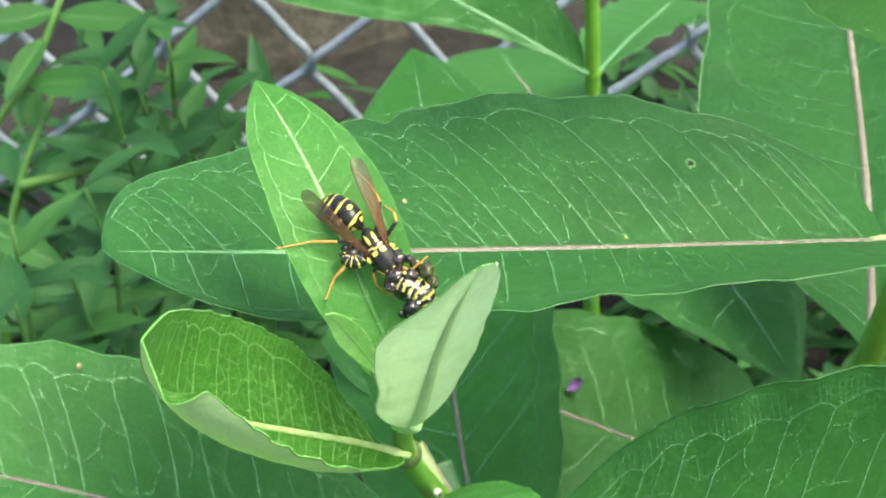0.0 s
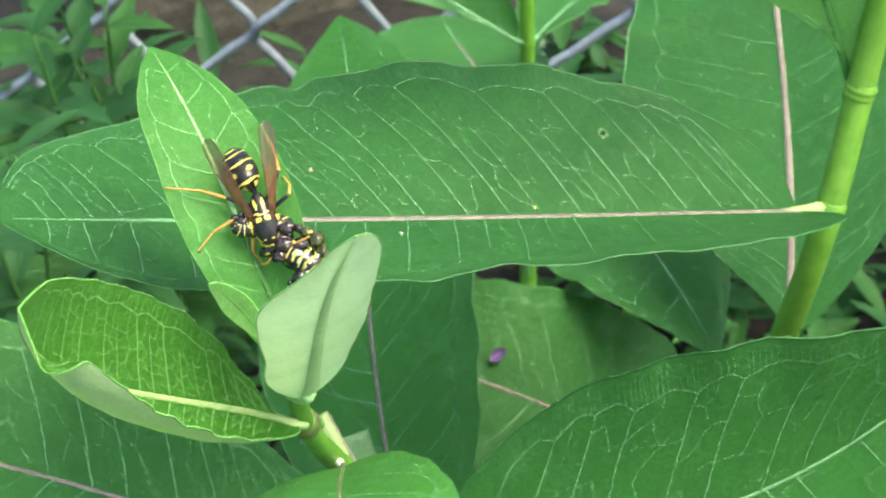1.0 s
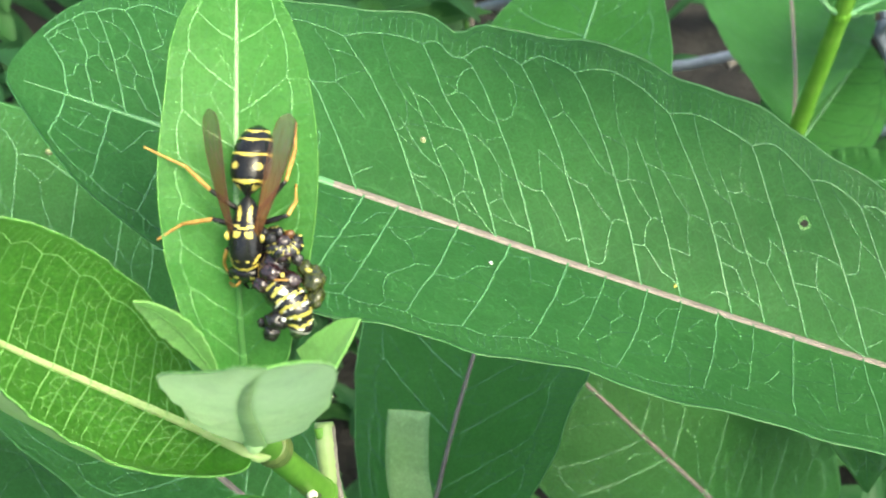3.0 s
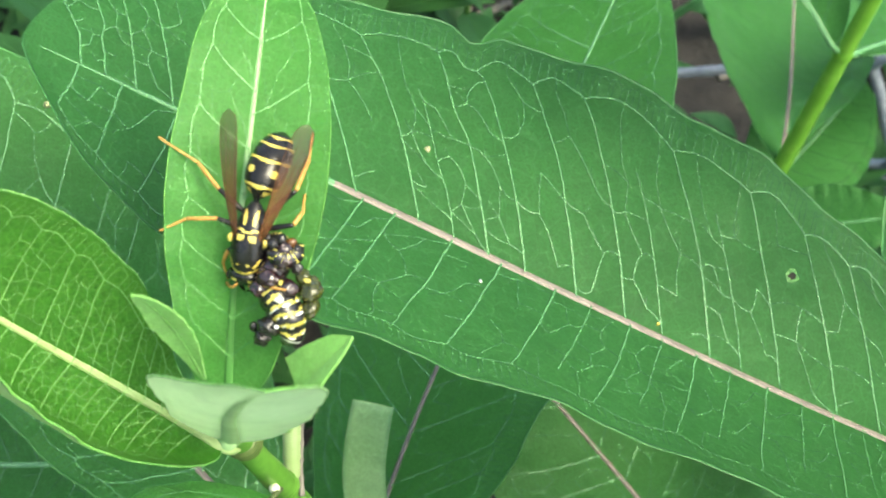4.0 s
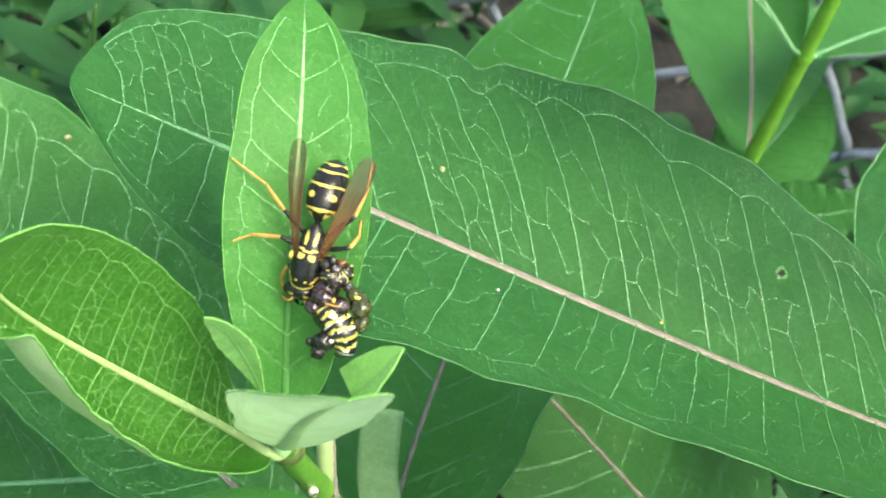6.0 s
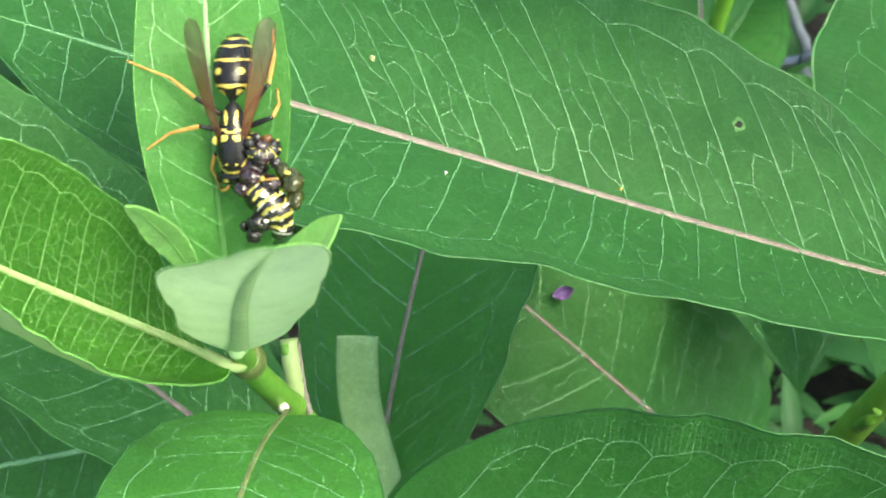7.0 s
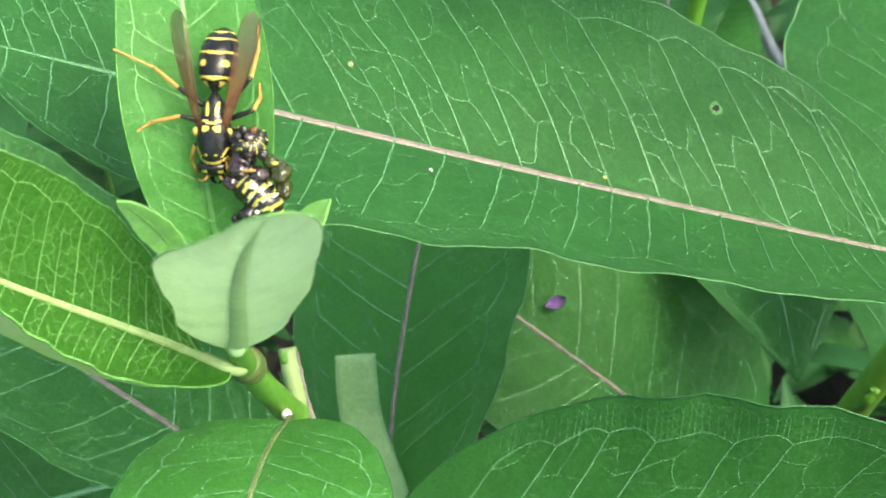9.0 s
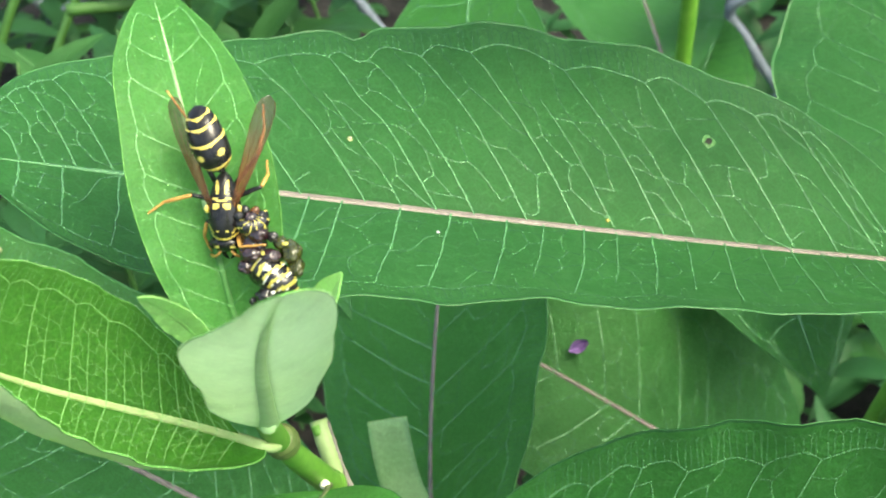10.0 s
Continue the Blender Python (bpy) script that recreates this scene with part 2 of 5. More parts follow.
def mesh_part(name, verts, faces, materials, parent=None, label="", picks=None, smooth=True, uvs=None):
    """One mesh of world-space points as an object under parent."""
    base = np.array(origin(parent))
    data = bpy.data.meshes.new(name)
    data.from_pydata((np.asarray(verts, float) - base).tolist(), [], [tuple(int(i) for i in f) for f in faces])
    for m in materials if isinstance(materials, (list, tuple)) else [materials]:
        data.materials.append(m)
    if picks is not None:
        data.polygons.foreach_set("material_index", np.asarray(picks, dtype=np.int32))
    if smooth:
        data.polygons.foreach_set("use_smooth", np.ones(len(data.polygons), dtype=bool))
    if uvs is not None:
        layer = data.uv_layers.new(name="leaf")
        loops = np.empty(len(data.loops), dtype=np.int32)
        data.loops.foreach_get("vertex_index", loops)
        layer.data.foreach_set("uv", np.asarray(uvs, dtype=np.float32)[loops].ravel())
    data.update()
    ob = new(name, data)
    if parent:
        ob.parent = parent
    if label:
        tagged(ob, label)
    return ob


def spline(points, count):
    """A smooth line through a few points."""
    p = np.asarray(points, float)
    if len(p) == 2:
        return p[0] + (p[1] - p[0]) * np.linspace(0, 1, count)[:, None]
    s = np.r_[0, np.cumsum(np.linalg.norm(np.diff(p, axis=0), axis=1))]
    u = np.linspace(0, s[-1], count)
    return np.stack([hermite(s, p[:, k], u) for k in range(p.shape[1])], 1)


def hermite(xs, ys, u):
    ys = np.asarray(ys, float)
    m = np.gradient(ys, xs)
    i = np.clip(np.searchsorted(xs, u) - 1, 0, len(xs) - 2)
    h = xs[i + 1] - xs[i]
    t = (u - xs[i]) / h
    return ((2 * t**3 - 3 * t**2 + 1) * ys[i] + (t**3 - 2 * t**2 + t) * h * m[i]
            + (-2 * t**3 + 3 * t**2) * ys[i + 1] + (t**3 - t**2) * h * m[i + 1])


def unit(v):
    return v / (np.linalg.norm(v, axis=-1, keepdims=True) + 1e-12)


def tube(points, radii, sides=10, count=16, start=0, lumps=0.0):
    """Verts and faces of a closed tube along a smooth line; radii are spread evenly along it."""
    line = spline(points, count)
    r = np.interp(np.linspace(0, 1, count), np.linspace(0, 1, len(radii)), radii)
    t = unit(np.gradient(line, axis=0))
    ref = np.array([0.3, 0.2, 0.93]) if abs(t[0] @ np.array([0.3, 0.2, 0.93])) < 0.9 else np.array([0.9, 0.4, 0.1])
    a = unit(np.cross(t, ref))
    b = np.cross(t, a)
    ang = np.linspace(0, 2 * math.pi, sides, endpoint=False)
    if lumps:
        r = r * (1 + lumps * np.sin(np.arange(count) * 2.3) * np.cos(np.arange(count) * 0.7))
    ring = (np.cos(ang)[None, :, None] * a[:, None] + np.sin(ang)[None, :, None] * b[:, None]) * r[:, None, None] + line[:, None]
    verts = np.concatenate([ring.reshape(-1, 3), line[:1], line[-1:]])
    faces = []
    for i in range(count - 1):
        for j in range(sides):
            k = (j + 1) % sides
            faces.append((i * sides + j + start, i * sides + k + start, (i + 1) * sides + k + start, (i + 1) * sides + j + start))
    end = count * sides
    for j in range(sides):
        k = (j + 1) % sides
        faces.append((end + start, k + start, j + start))
        faces.append((end + 1 + start, (count - 1) * sides + j + start, (count - 1) * sides + k + start))
    return verts, faces


def joined(pieces):
    """Verts and faces of several (verts, faces) pieces."""
    verts, faces, n = [], [], 0
    for v, f in pieces:
        verts.append(np.asarray(v, float))
        faces += [tuple(i + n for i in one) for one in f]
        n += len(v)
    return np.concatenate(verts), faces


# ---------------------------------------------------------------- leaves
STATIONS = np.linspace(0, 1, 7)


class Blade:
    """The shape of one leaf: a bent midrib, half widths on both sides, folds and curls, a waved margin."""

    def __init__(self, base, turn, length, bend=(0, 0, 0, 0), twist=0.0, left=(), right=(), fold=(0, 0, 0, 0), curl=(0, 0), wave=0.0, waves=9.0, notch=(), flat_tip=None, quilt=0.0, starts=((), ()), lean=(0.3, 0.3), seed=0):
        self.base, self.turn, self.length, self.bend, self.twist = np.array(base, float), np.radians(turn), length, bend, twist
        self.left, self.right, self.fold, self.curl, self.wave, self.waves, self.seed = left, right, fold, curl, wave, waves, seed
        self.notch, self.flat_tip, self.quilt, self.lean = notch, flat_tip, quilt, lean
        self.starts, self.minor = [np.abs(np.array(k, float)) for k in starts], [[v < 0 for v in k] for k in starts]

    def slant(self, u0, q, side):
        """How far towards the tip a side vein that leaves the midrib at u0 has come at q."""
        a = np.abs(q)
        wide = 1.75 * float(np.mean(self.left if side > 0 else self.right))
        return self.lean[0 if side > 0 else 1] * wide * np.clip((1.0 - u0) / 0.3, 0.25, 1.0) * a * (0.84 + 0.22 * a)

    def pillow(self, u, q):
        """1 between two side veins, 0 on them."""
        out = np.zeros(np.broadcast(u, q).shape)
        for side, s in ((1.0, self.starts[0]), (-1.0, self.starts[1])):
            u0 = u
            for _ in range(3):
                u0 = u - self.slant(u0, q, side)
            i = np.clip(np.searchsorted(s, u0), 1, len(s) - 1)
            f = np.clip((u0 - s[i - 1]) / (s[i] - s[i - 1]), 0, 1)
            out = np.where(q * side > 0, np.sin(math.pi * f) ** 2 * np.minimum(1.0, (s[i] - s[i - 1]) / 0.05), out)
        return out

    def half(self, u, q):
        h = np.where(q >= 0, hermite(STATIONS, self.left, u), hermite(STATIONS, self.right, u))
        near_tip = np.clip((u - 0.93) / 0.07, 0, 1)
        if self.notch:
            side, where, deep, wide = self.notch
            h = h * np.where(q * side > 0, 1 - deep * np.exp(-((u - where) / wide) ** 2), 1.0)
        return np.maximum(self.length * h * 2 * np.sqrt(np.maximum(u * (1 - u), 0) + 1e-9) * (1 - 0.5 * near_tip * near_tip), 1e-5)

    def at(self, u, q):
        """Points at u along the midrib (0 base, 1 tip) and q across (1 left margin, -1 right margin)."""
        u, q = np.asarray(u, float), np.asarray(q, float)
        yaw, rise, roll = self.turn
        d = np.array([math.cos(rise) * math.cos(yaw), math.cos(rise) * math.sin(yaw), math.sin(rise)])
        side = np.array([-math.sin(yaw), math.cos(yaw), 0.0])
        up = np.cross(d, side)
        side = math.cos(roll) * side + math.sin(roll) * up
        up = np.cross(d, side)
        k1, k2, s1, s2 = self.bend
        w = u[..., None]
        mid = self.base + self.length * (w * d + (k1 * w**2 + k2 * w**3) * up + (s1 * w**2 + s2 * w**3) * side)
        t = unit(d + (2 * k1 * w + 3 * k2 * w**2) * up + (2 * s1 * w + 3 * s2 * w**2) * side)
        s = unit(side - (t @ side)[..., None] * t)
        n = np.cross(t, s)
        tw = (self.twist * u)[..., None]
        s, n = np.cos(tw) * s + np.sin(tw) * n, np.cos(tw) * n - np.sin(tw) * s
        a, f = np.abs(q), self.fold
        on_left = q >= 0
        angle = np.where(on_left, f[0] + (f[1] - f[0]) * u, f[2] + (f[3] - f[2]) * u)
        c = np.where(on_left, self.curl[0], self.curl[1])
        if self.flat_tip:
            side, low, high, left_over = self.flat_tip
            k = np.clip((u - low) / (high - low), 0, 1)
            c = np.where(q * side > 0, c * (1 - (1 - left_over) * k * k * (3 - 2 * k)), c)
        r = self.half(u, q) * a * np.sinc(c * a / 2 / math.pi)
        angle = angle + c * a / 2
        x, z = np.where(on_left, 1.0, -1.0) * r * np.cos(angle), r * np.sin(angle)
        ripple = np.sin(self.waves * 2 * math.pi * u + self.seed + np.where(on_left, 0.0, 1.7)) + 0.6 * np.sin(self.waves * 5.3 * u + 2.1 * self.seed) + 0.35 * np.sin(self.waves * 15.7 * u + 0.7 * self.seed)
        z = z + self.wave * ripple * a**3 * np.minimum(1, 4 * u * (1 - u))
        if self.quilt:
            z = z + self.quilt * self.pillow(u, q) * np.clip(4 * a * (1 - a), 0, 1)
        return mid + x[..., None] * s + z[..., None] * n

    def normal(self, u, q, e=2e-3):
        u, q = np.clip(np.asarray(u, float), 2 * e, 1 - 2 * e), np.asarray(q, float)
        q = np.where(np.abs(q) < 2 * e, 2 * e, q)
        return unit(np.cross(self.at(u + e, q) - self.at(u - e, q), self.at(u, q + e) - self.at(u, q - e)))


def ribbon(blade, us, qs, widths, height, lift=0.00031):
    """A low ridge that runs over a blade."""
    us, qs = np.asarray(us, float), np.asarray(qs, float)
    p, n = blade.at(us, qs), blade.normal(us, qs)
    t = unit(np.gradient(p, axis=0))
    s = unit(np.cross(n, t))
    w = np.asarray(widths)[:, None] / 2
    h = np.asarray(widths)[:, None] * height
    verts = np.concatenate([p + s * w + n * lift, p + n * (lift + h), p - s * w + n * lift])
    c = len(us)
    faces = [(i, i + 1, c + i + 1, c + i) for i in range(c - 1)] + [(c + i, c + i + 1, 2 * c + i + 1, 2 * c + i) for i in range(c - 1)]
    return verts, faces


def kinked(rng, count, size):
    """A slow random walk with small corners, zero at the start."""
    steps = rng.normal(0, 1, count)
    walk_on = np.cumsum(steps - steps.mean())
    walk_on -= walk_on[0]
    return size * walk_on / math.sqrt(count)


def vein_net(blade, pairs, rng, width, loop=0.78, forks=1.0, first_u=0.0, arches=True, net=1.0):
    """Side veins that leave the midrib and arch into one another along the margin; a net of many-sided meshes between them; veinlets to the margin."""
    pieces = []
    steps = np.linspace(0.0, 1.0, 18)
    for side in (1.0, -1.0):
        given = blade.starts[0 if side > 0 else 1]
        starts = given if len(given) else np.linspace(first_u + 0.035, 0.94, pairs) + rng.uniform(-0.2, 0.2, pairs) / pairs
        minor = blade.minor[0 if side > 0 else 1] or [False] * len(starts)
        lines = []
        for u0, short in zip(starts, minor):
            q = steps * (loop * (0.8 if short else 1.0) + rng.uniform(-0.04, 0.03))
            u = u0 + blade.slant(u0, q, side) * rng.uniform(0.98, 1.02) + kinked(rng, 18, 0.0022)
            lines.append((np.clip(u, 0.0, 0.992), q))
            pieces.append(ribbon(blade, lines[-1][0], side * q, np.linspace(width, width * 0.7, 18) * (0.7 if short else 1.0), 0.1))
        long = [k for k in range(len(lines)) if not minor[k]]
        loops = []
        for k, after in zip(long, long[1:]):
            ua, ub, ea, eb = lines[k][0][-1], lines[after][0][-1], lines[k][1][-1], lines[after][1][-1]
            if ub - ua < 0.004 or not arches:
                continue
            # The loop: out from one vein, then over and back down to the next.
            s = np.linspace(0, 1, 13)
            bulge = min(0.06, 0.95 - max(ea, eb)) * rng.uniform(0.6, 1.1) * min(1.0, (ub - ua) / 0.045)
            arc_q = ea + (eb - ea) * s + bulge * np.minimum(1, np.minimum(s / 0.55, (1 - s) / 0.3)) ** 0.8 + kinked(rng, 13, 0.004) * np.sin(math.pi * s)
            arc_u = ua + (ub - ua) * s
            loops.append((arc_u, arc_q))
            pieces.append(ribbon(blade, arc_u, side * arc_q, np.full(13, width * 0.8), 0.1))
            # Close veinlets from the loop to a scalloped line inside the margin.
            count = max(3, int((ub - ua) * blade.length / 0.0011))
            marks = (np.arange(count) + rng.uniform(0.25, 0.75, count)) / count
            feet = []
            for f in marks:
                q0, u0 = float(np.interp(f, s, arc_q)), float(np.interp(f, s, arc_u))
                end = rng.uniform(0.925, 0.955)
                if end - q0 < 0.02:
                    continue
                reach = np.linspace(q0, end, 6)
                run = np.clip(u0 + rng.uniform(-0.05, 0.2) * (reach - q0) * 0.1 + kinked(rng, 6, 0.0008), 0, 0.995)
                pieces.append(ribbon(blade, run, side * reach, np.linspace(width * 0.36, width * 0.26, 6), 0.12))
                feet.append((run[-1], end))
            for (u1, q1), (u2, q2) in zip(feet, feet[1:]):
                t = np.linspace(0, 1, 5)
                pieces.append(ribbon(blade, u1 + (u2 - u1) * t, side * (q1 + (q2 - q1) * t + 0.018 * np.sin(math.pi * t)), np.full(5, width * 0.27), 0.12))
        edge_u = np.concatenate([k[0] for k in loops]) if loops else np.array([0.0, 1.0])
        edge_q = np.concatenate([k[1] for k in loops]) if loops else np.array([loop, loop])
        for k in range(len(lines) - 1):
            (la, qa), (lb, qb) = lines[k], lines[k + 1]
            ua, ub = la[-1], lb[-1]
            if forks <= 0 or not arches or starts[k + 1] - starts[k] < 0.004:
                continue

            def between(f1, q1, f2, q2, thin):
                # A crooked veinlet across the gap: shares of the gap and ways out at its two ends.
                t = np.linspace(0, 1, 10)
                f, q = f1 + (f2 - f1) * t, np.clip(q1 + (q2 - q1) * t, 0.0, 0.97)
                bend = np.sin(math.pi * t)
                f, q = f + bend * rng.uniform(-0.05, 0.05), q + bend * rng.uniform(-0.015, 0.015)
                lo, hi = np.interp(q, qa, la), np.interp(q, qb, lb)
                pieces.append(ribbon(blade, np.clip(lo + (hi - lo) * f, 0, 0.99), side * q, np.full(10, width * thin * net), 0.12))

            wide = float(blade.half(np.array([min(ua, 0.97)]), np.array([side]))[0])
            pitch = np.clip(0.62 * (starts[k + 1] - starts[k]) * blade.length / wide / forks, 0.05, 0.3)
            q0, turn, last = rng.uniform(0.05, 0.14), rng.uniform() < 0.5, None
            while q0 < min(qa[-1], qb[-1]) - 0.02:
                f0 = (0.38 if turn else 0.62) + rng.uniform(-0.07, 0.07)
                drift = rng.uniform(-0.2, 0.55) * pitch
                if rng.uniform() < 0.92:
                    between(0.0 if turn else 1.0, q0 - drift, f0, q0, rng.uniform(0.48, 0.62))
                if last and rng.uniform() < 0.72:
                    between(last[0], last[1], f0, q0, rng.uniform(0.4, 0.55))
                if rng.uniform() < 0.35:
                    between(f0, q0, 1.0 if turn else 0.0, q0 + rng.uniform(-0.3, 0.6) * pitch, rng.uniform(0.3, 0.42))
                if rng.uniform() < 0.5:
                    between(f0, q0, f0 + rng.uniform(-0.25, 0.25), q0 + rng.uniform(0.3, 0.6) * pitch, 0.26)
                last, turn = (f0, q0), not turn
                q0 += pitch * rng.uniform(0.75, 1.25)
            if last and rng.uniform() < 0.8:
                f1 = rng.uniform(0.4, 0.6)
                between(last[0], last[1], f1, float(np.interp(ua + (ub - ua) * f1, edge_u, edge_q)), 0.36)
    return joined(pieces)


def leaf(plant, blade, skins, pairs=16, vein=0.00025, rib=(0.0016, 0.0005), seed=1, petiole_from=None, fine=1.0, thick=0.00028, label="", loop=0.78, keel=0.75, start=0.0, forks=1.0, arches=True, net=1.0, stalk=None, fringe=0, name="leaf"):
    """A leaf of a plant: blade with two faces and a margin, midrib, net of veins, and the stalk that joins it to its stem."""
    top, under, rim, vein_mat, rib_mat = skins
    rib_mat, rib_end, rib_split = rib_mat if isinstance(rib_mat, tuple) else (rib_mat, rib_tip if rib_mat is rib_pink else rib_mat, 0.70)
    rng = np.random.default_rng(seed)
    cu, cq = int(84 * fine), int(34 * fine)
    u = 0.5 - 0.5 * np.cos(np.linspace(0.0, 1.0, cu) * math.pi)
    u = np.clip(start + (1 - start) * u, 0.0005, 0.9995)
    q = np.linspace(-1, 1, cq + 1)
    q = np.sign(q) * (1 - (1 - np.abs(q)) ** 1.25)
    q[1], q[-2] = -0.988, 0.988
    gu, gq = np.meshgrid(u, q, indexing="ij")
    p = blade.at(gu, gq)
    n = blade.normal(gu, gq)
    across = blade.half(gu, gq) * gq
    across[:, :] += 0.31 * (seed % 17)
    uv = np.stack([gu * blade.length + 0.2 * seed, across], -1).reshape(-1, 2)
    cols = cq + 1
    verts = np.concatenate([(p + n * thick / 2).reshape(-1, 3), (p - n * thick / 2).reshape(-1, 3)])
    m = cu * cols
    faces, picks = [], []
    for i in range(cu - 1):
        for j in range(cq):
            a, b, c, d = i * cols + j, i * cols + j + 1, (i + 1) * cols + j + 1, (i + 1) * cols + j
            edge = j in (0, cq - 1)
            faces += [(a, d, c, b), (m + a, m + b, m + c, m + d)]
            picks += [2 if edge else 0, 2 if edge else 1]
        for j, flip in ((0, False), (cols - 1, True)):
            a, b = i * cols + j, (i + 1) * cols + j
            faces.append((a, b, m + b, m + a) if not flip else (a, m + a, m + b, b))
            picks.append(2)
    for i in (0, cu - 1):
        for j in range(cq):
            a, b = i * cols + j, i * cols + j + 1
            faces.append((a, b, m + b, m + a) if i == 0 else (a, m + a, m + b, b))
            picks.append(2)
    ob = mesh_part(name, verts, faces, [top, under, rim], plant, label, picks, True, np.concatenate([uv, uv]))
    # Midrib: flat above, round below.
    su = np.linspace(start, 0.985, 44)
    line = blade.at(su, np.zeros(44))
    nn = blade.normal(su, np.zeros(44))
    t = unit(np.gradient(line, axis=0))
    s = unit(np.cross(nn, t))
    w = np.interp(su, [0, 0.12, 1], [rib[0], rib[0] * 0.8, rib[1]])[:, None] * np.clip((1 - su) / 0.2, 0.12, 1)[:, None]
    ring = [line + s * w * 0.5 + nn * 0.00016, line + s * w * 0.25 + nn * (0.00018 + 0.12 * w), line - s * w * 0.25 + nn * (0.00018 + 0.12 * w), line - s * w * 0.5 + nn * 0.00016,
            line - s * w * 0.42 - nn * 0.6 * keel * w, line - nn * (0.0001 + keel * w), line + s * w * 0.42 - nn * 0.6 * keel * w]
    k = len(ring)
    rib_faces = [(a * 44 + i, ((a + 1) % k) * 44 + i, ((a + 1) % k) * 44 + i + 1, a * 44 + i + 1) for a in range(k) for i in range(43)]
    pale_end = [1 if su[i] > rib_split else 0 for a in range(k) for i in range(43)]
    mesh_part("midrib", np.concatenate(ring), rib_faces, [rib_mat, rib_end], ob, "", pale_end)
    if pairs:
        v, f = vein_net(blade, pairs, rng, vein, loop, forks, start, arches, net)
        tagged(mesh_part("vein_network", v, f, vein_mat, ob), kind="stuff")
    if fringe:
        # Short white down along the margin.
        fu, fs = rng.uniform(0.05, 0.985, fringe), rng.choice([-1.0, 1.0], fringe)
        edge, inner = blade.at(fu, fs), blade.at(fu, fs * 0.96)
        out = unit(edge - inner) * 0.9 + blade.normal(fu, fs * 0.98) * rng.uniform(-0.9, 0.3, fringe)[:, None] + rng.normal(0, 0.35, (fringe, 3))
        long = rng.uniform(0.00010, 0.00032, fringe)[:, None]
        across = unit(np.cross(out, rng.normal(0, 1, (fringe, 3)))) * 0.00003
        v = np.stack([edge + across, edge - across, edge + unit(out) * long], 1).reshape(-1, 3)
        tagged(mesh_part("down", v, [(3 * k, 3 * k + 1, 3 * k + 2) for k in range(fringe)], under, ob, "", None, False), kind="stuff")
    if petiole_from is not None:
        v, f = tube([petiole_from, blade.at(np.array([0.0]), np.array([0.0]))[0], blade.at(np.array([0.03]), np.array([0.0]))[0] - nn[0] * 0.0004],
                    [rib[0] * 0.6, rib[0] * 0.45, rib[0] * 0.32], 10, 12)
        mesh_part("petiole", v, f, stalk or rib_mat, ob)
    return ob


OLD = (old_leaf, under_old, rim_old, vein_old, rib_pink)
BACK = (brightened_back_leaf, under_old, rim_back, vein_back, rib_pink)
YOUNG = (young_leaf, under_young, rim_pale, vein_young, (rib_groove, rib_pale, 0.42))
SOFT = (soft_leaf, under_young, rim_pale, vein_soft, rib_yellow)
TIP = (tip_leaf, tip_leaf, tip_leaf, tip_leaf, tip_leaf)
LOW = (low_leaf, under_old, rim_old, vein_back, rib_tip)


# ---------------------------------------------------------------- ground and fence
def ground_sheet():
    """One sheet to the horizon, finer and lumpy near the plants."""
    ring = [0.0, 0.05, 0.1, 0.16, 0.22, 0.28, 0.34, 0.4, 0.46, 0.52, 0.58, 0.64, 0.7, 0.78, 0.86, 0.95, 1.1, 1.4, 2, 4, 10, 40, 200]
    sides = 96
    verts = [(0.05, 0.5, 0.0)]
    for r in ring[1:]:
        for j in range(sides):
            a = 2 * math.pi * j / sides
            x, y = 0.05 + r * math.cos(a), 0.5 + r * math.sin(a)
            z = 0.012 * noise.noise((x * 9, y * 9, 0)) + 0.006 * noise.noise((x * 31, y * 31, 3)) if r < 3 else 0.0
            verts.append((x, y, z - 0.012))
    faces = [(0, 1 + j, 1 + (j + 1) % sides) for j in range(sides)]
    for i in range(len(ring) - 2):
        for j in range(sides):
            k = (j + 1) % sides
            a, b = 1 + i * sides, 1 + (i + 1) * sides
            faces.append((a + j, b + j, b + k, a + k))
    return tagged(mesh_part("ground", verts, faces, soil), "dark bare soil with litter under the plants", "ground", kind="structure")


ground_sheet()


def chain_link_fence(hook, along, half_wide, half_high, wires, low, high):
    """Zigzag wires that hook into their neighbours at every bend; hook is one such bend, along the way the fence runs."""
    fence = thing("chain_link_fence", (hook[0], hook[1], 0.0), "weathered grey galvanised chain-link wire fence behind the plants", "fence")
    ex = unit(np.array(along, float))
    ez = unit(np.array([0, 0, 1.0]) - ex[2] * ex)
    ey = np.cross(ez, ex)
    for k in range(-wires, wires):
        points = []
        for j in range(low, high):
            right = (j + k) % 2 == 1
            x = (k + (1 if right else 0)) * half_wide + (0.0009 if right else -0.0009)
            points.append(np.array(hook) + ex * x + ey * (0.0016 if right else -0.0016) + ez * j * half_high)
        line = []
        for a, b in zip(points, points[1:]):
            for s in (0.03, 0.30, 0.70, 0.97):
                line.append(a + (b - a) * s)
        v, f = tube(line, [0.0021], 8, len(line) * 2)
        mesh_part("wire", v, f, galvanised, fence)
    return fence


chain_link_fence((0.030, 0.547, 0.112), (0.058, -0.021, -0.0145), 0.031, 0.038, 12, -3, 9)


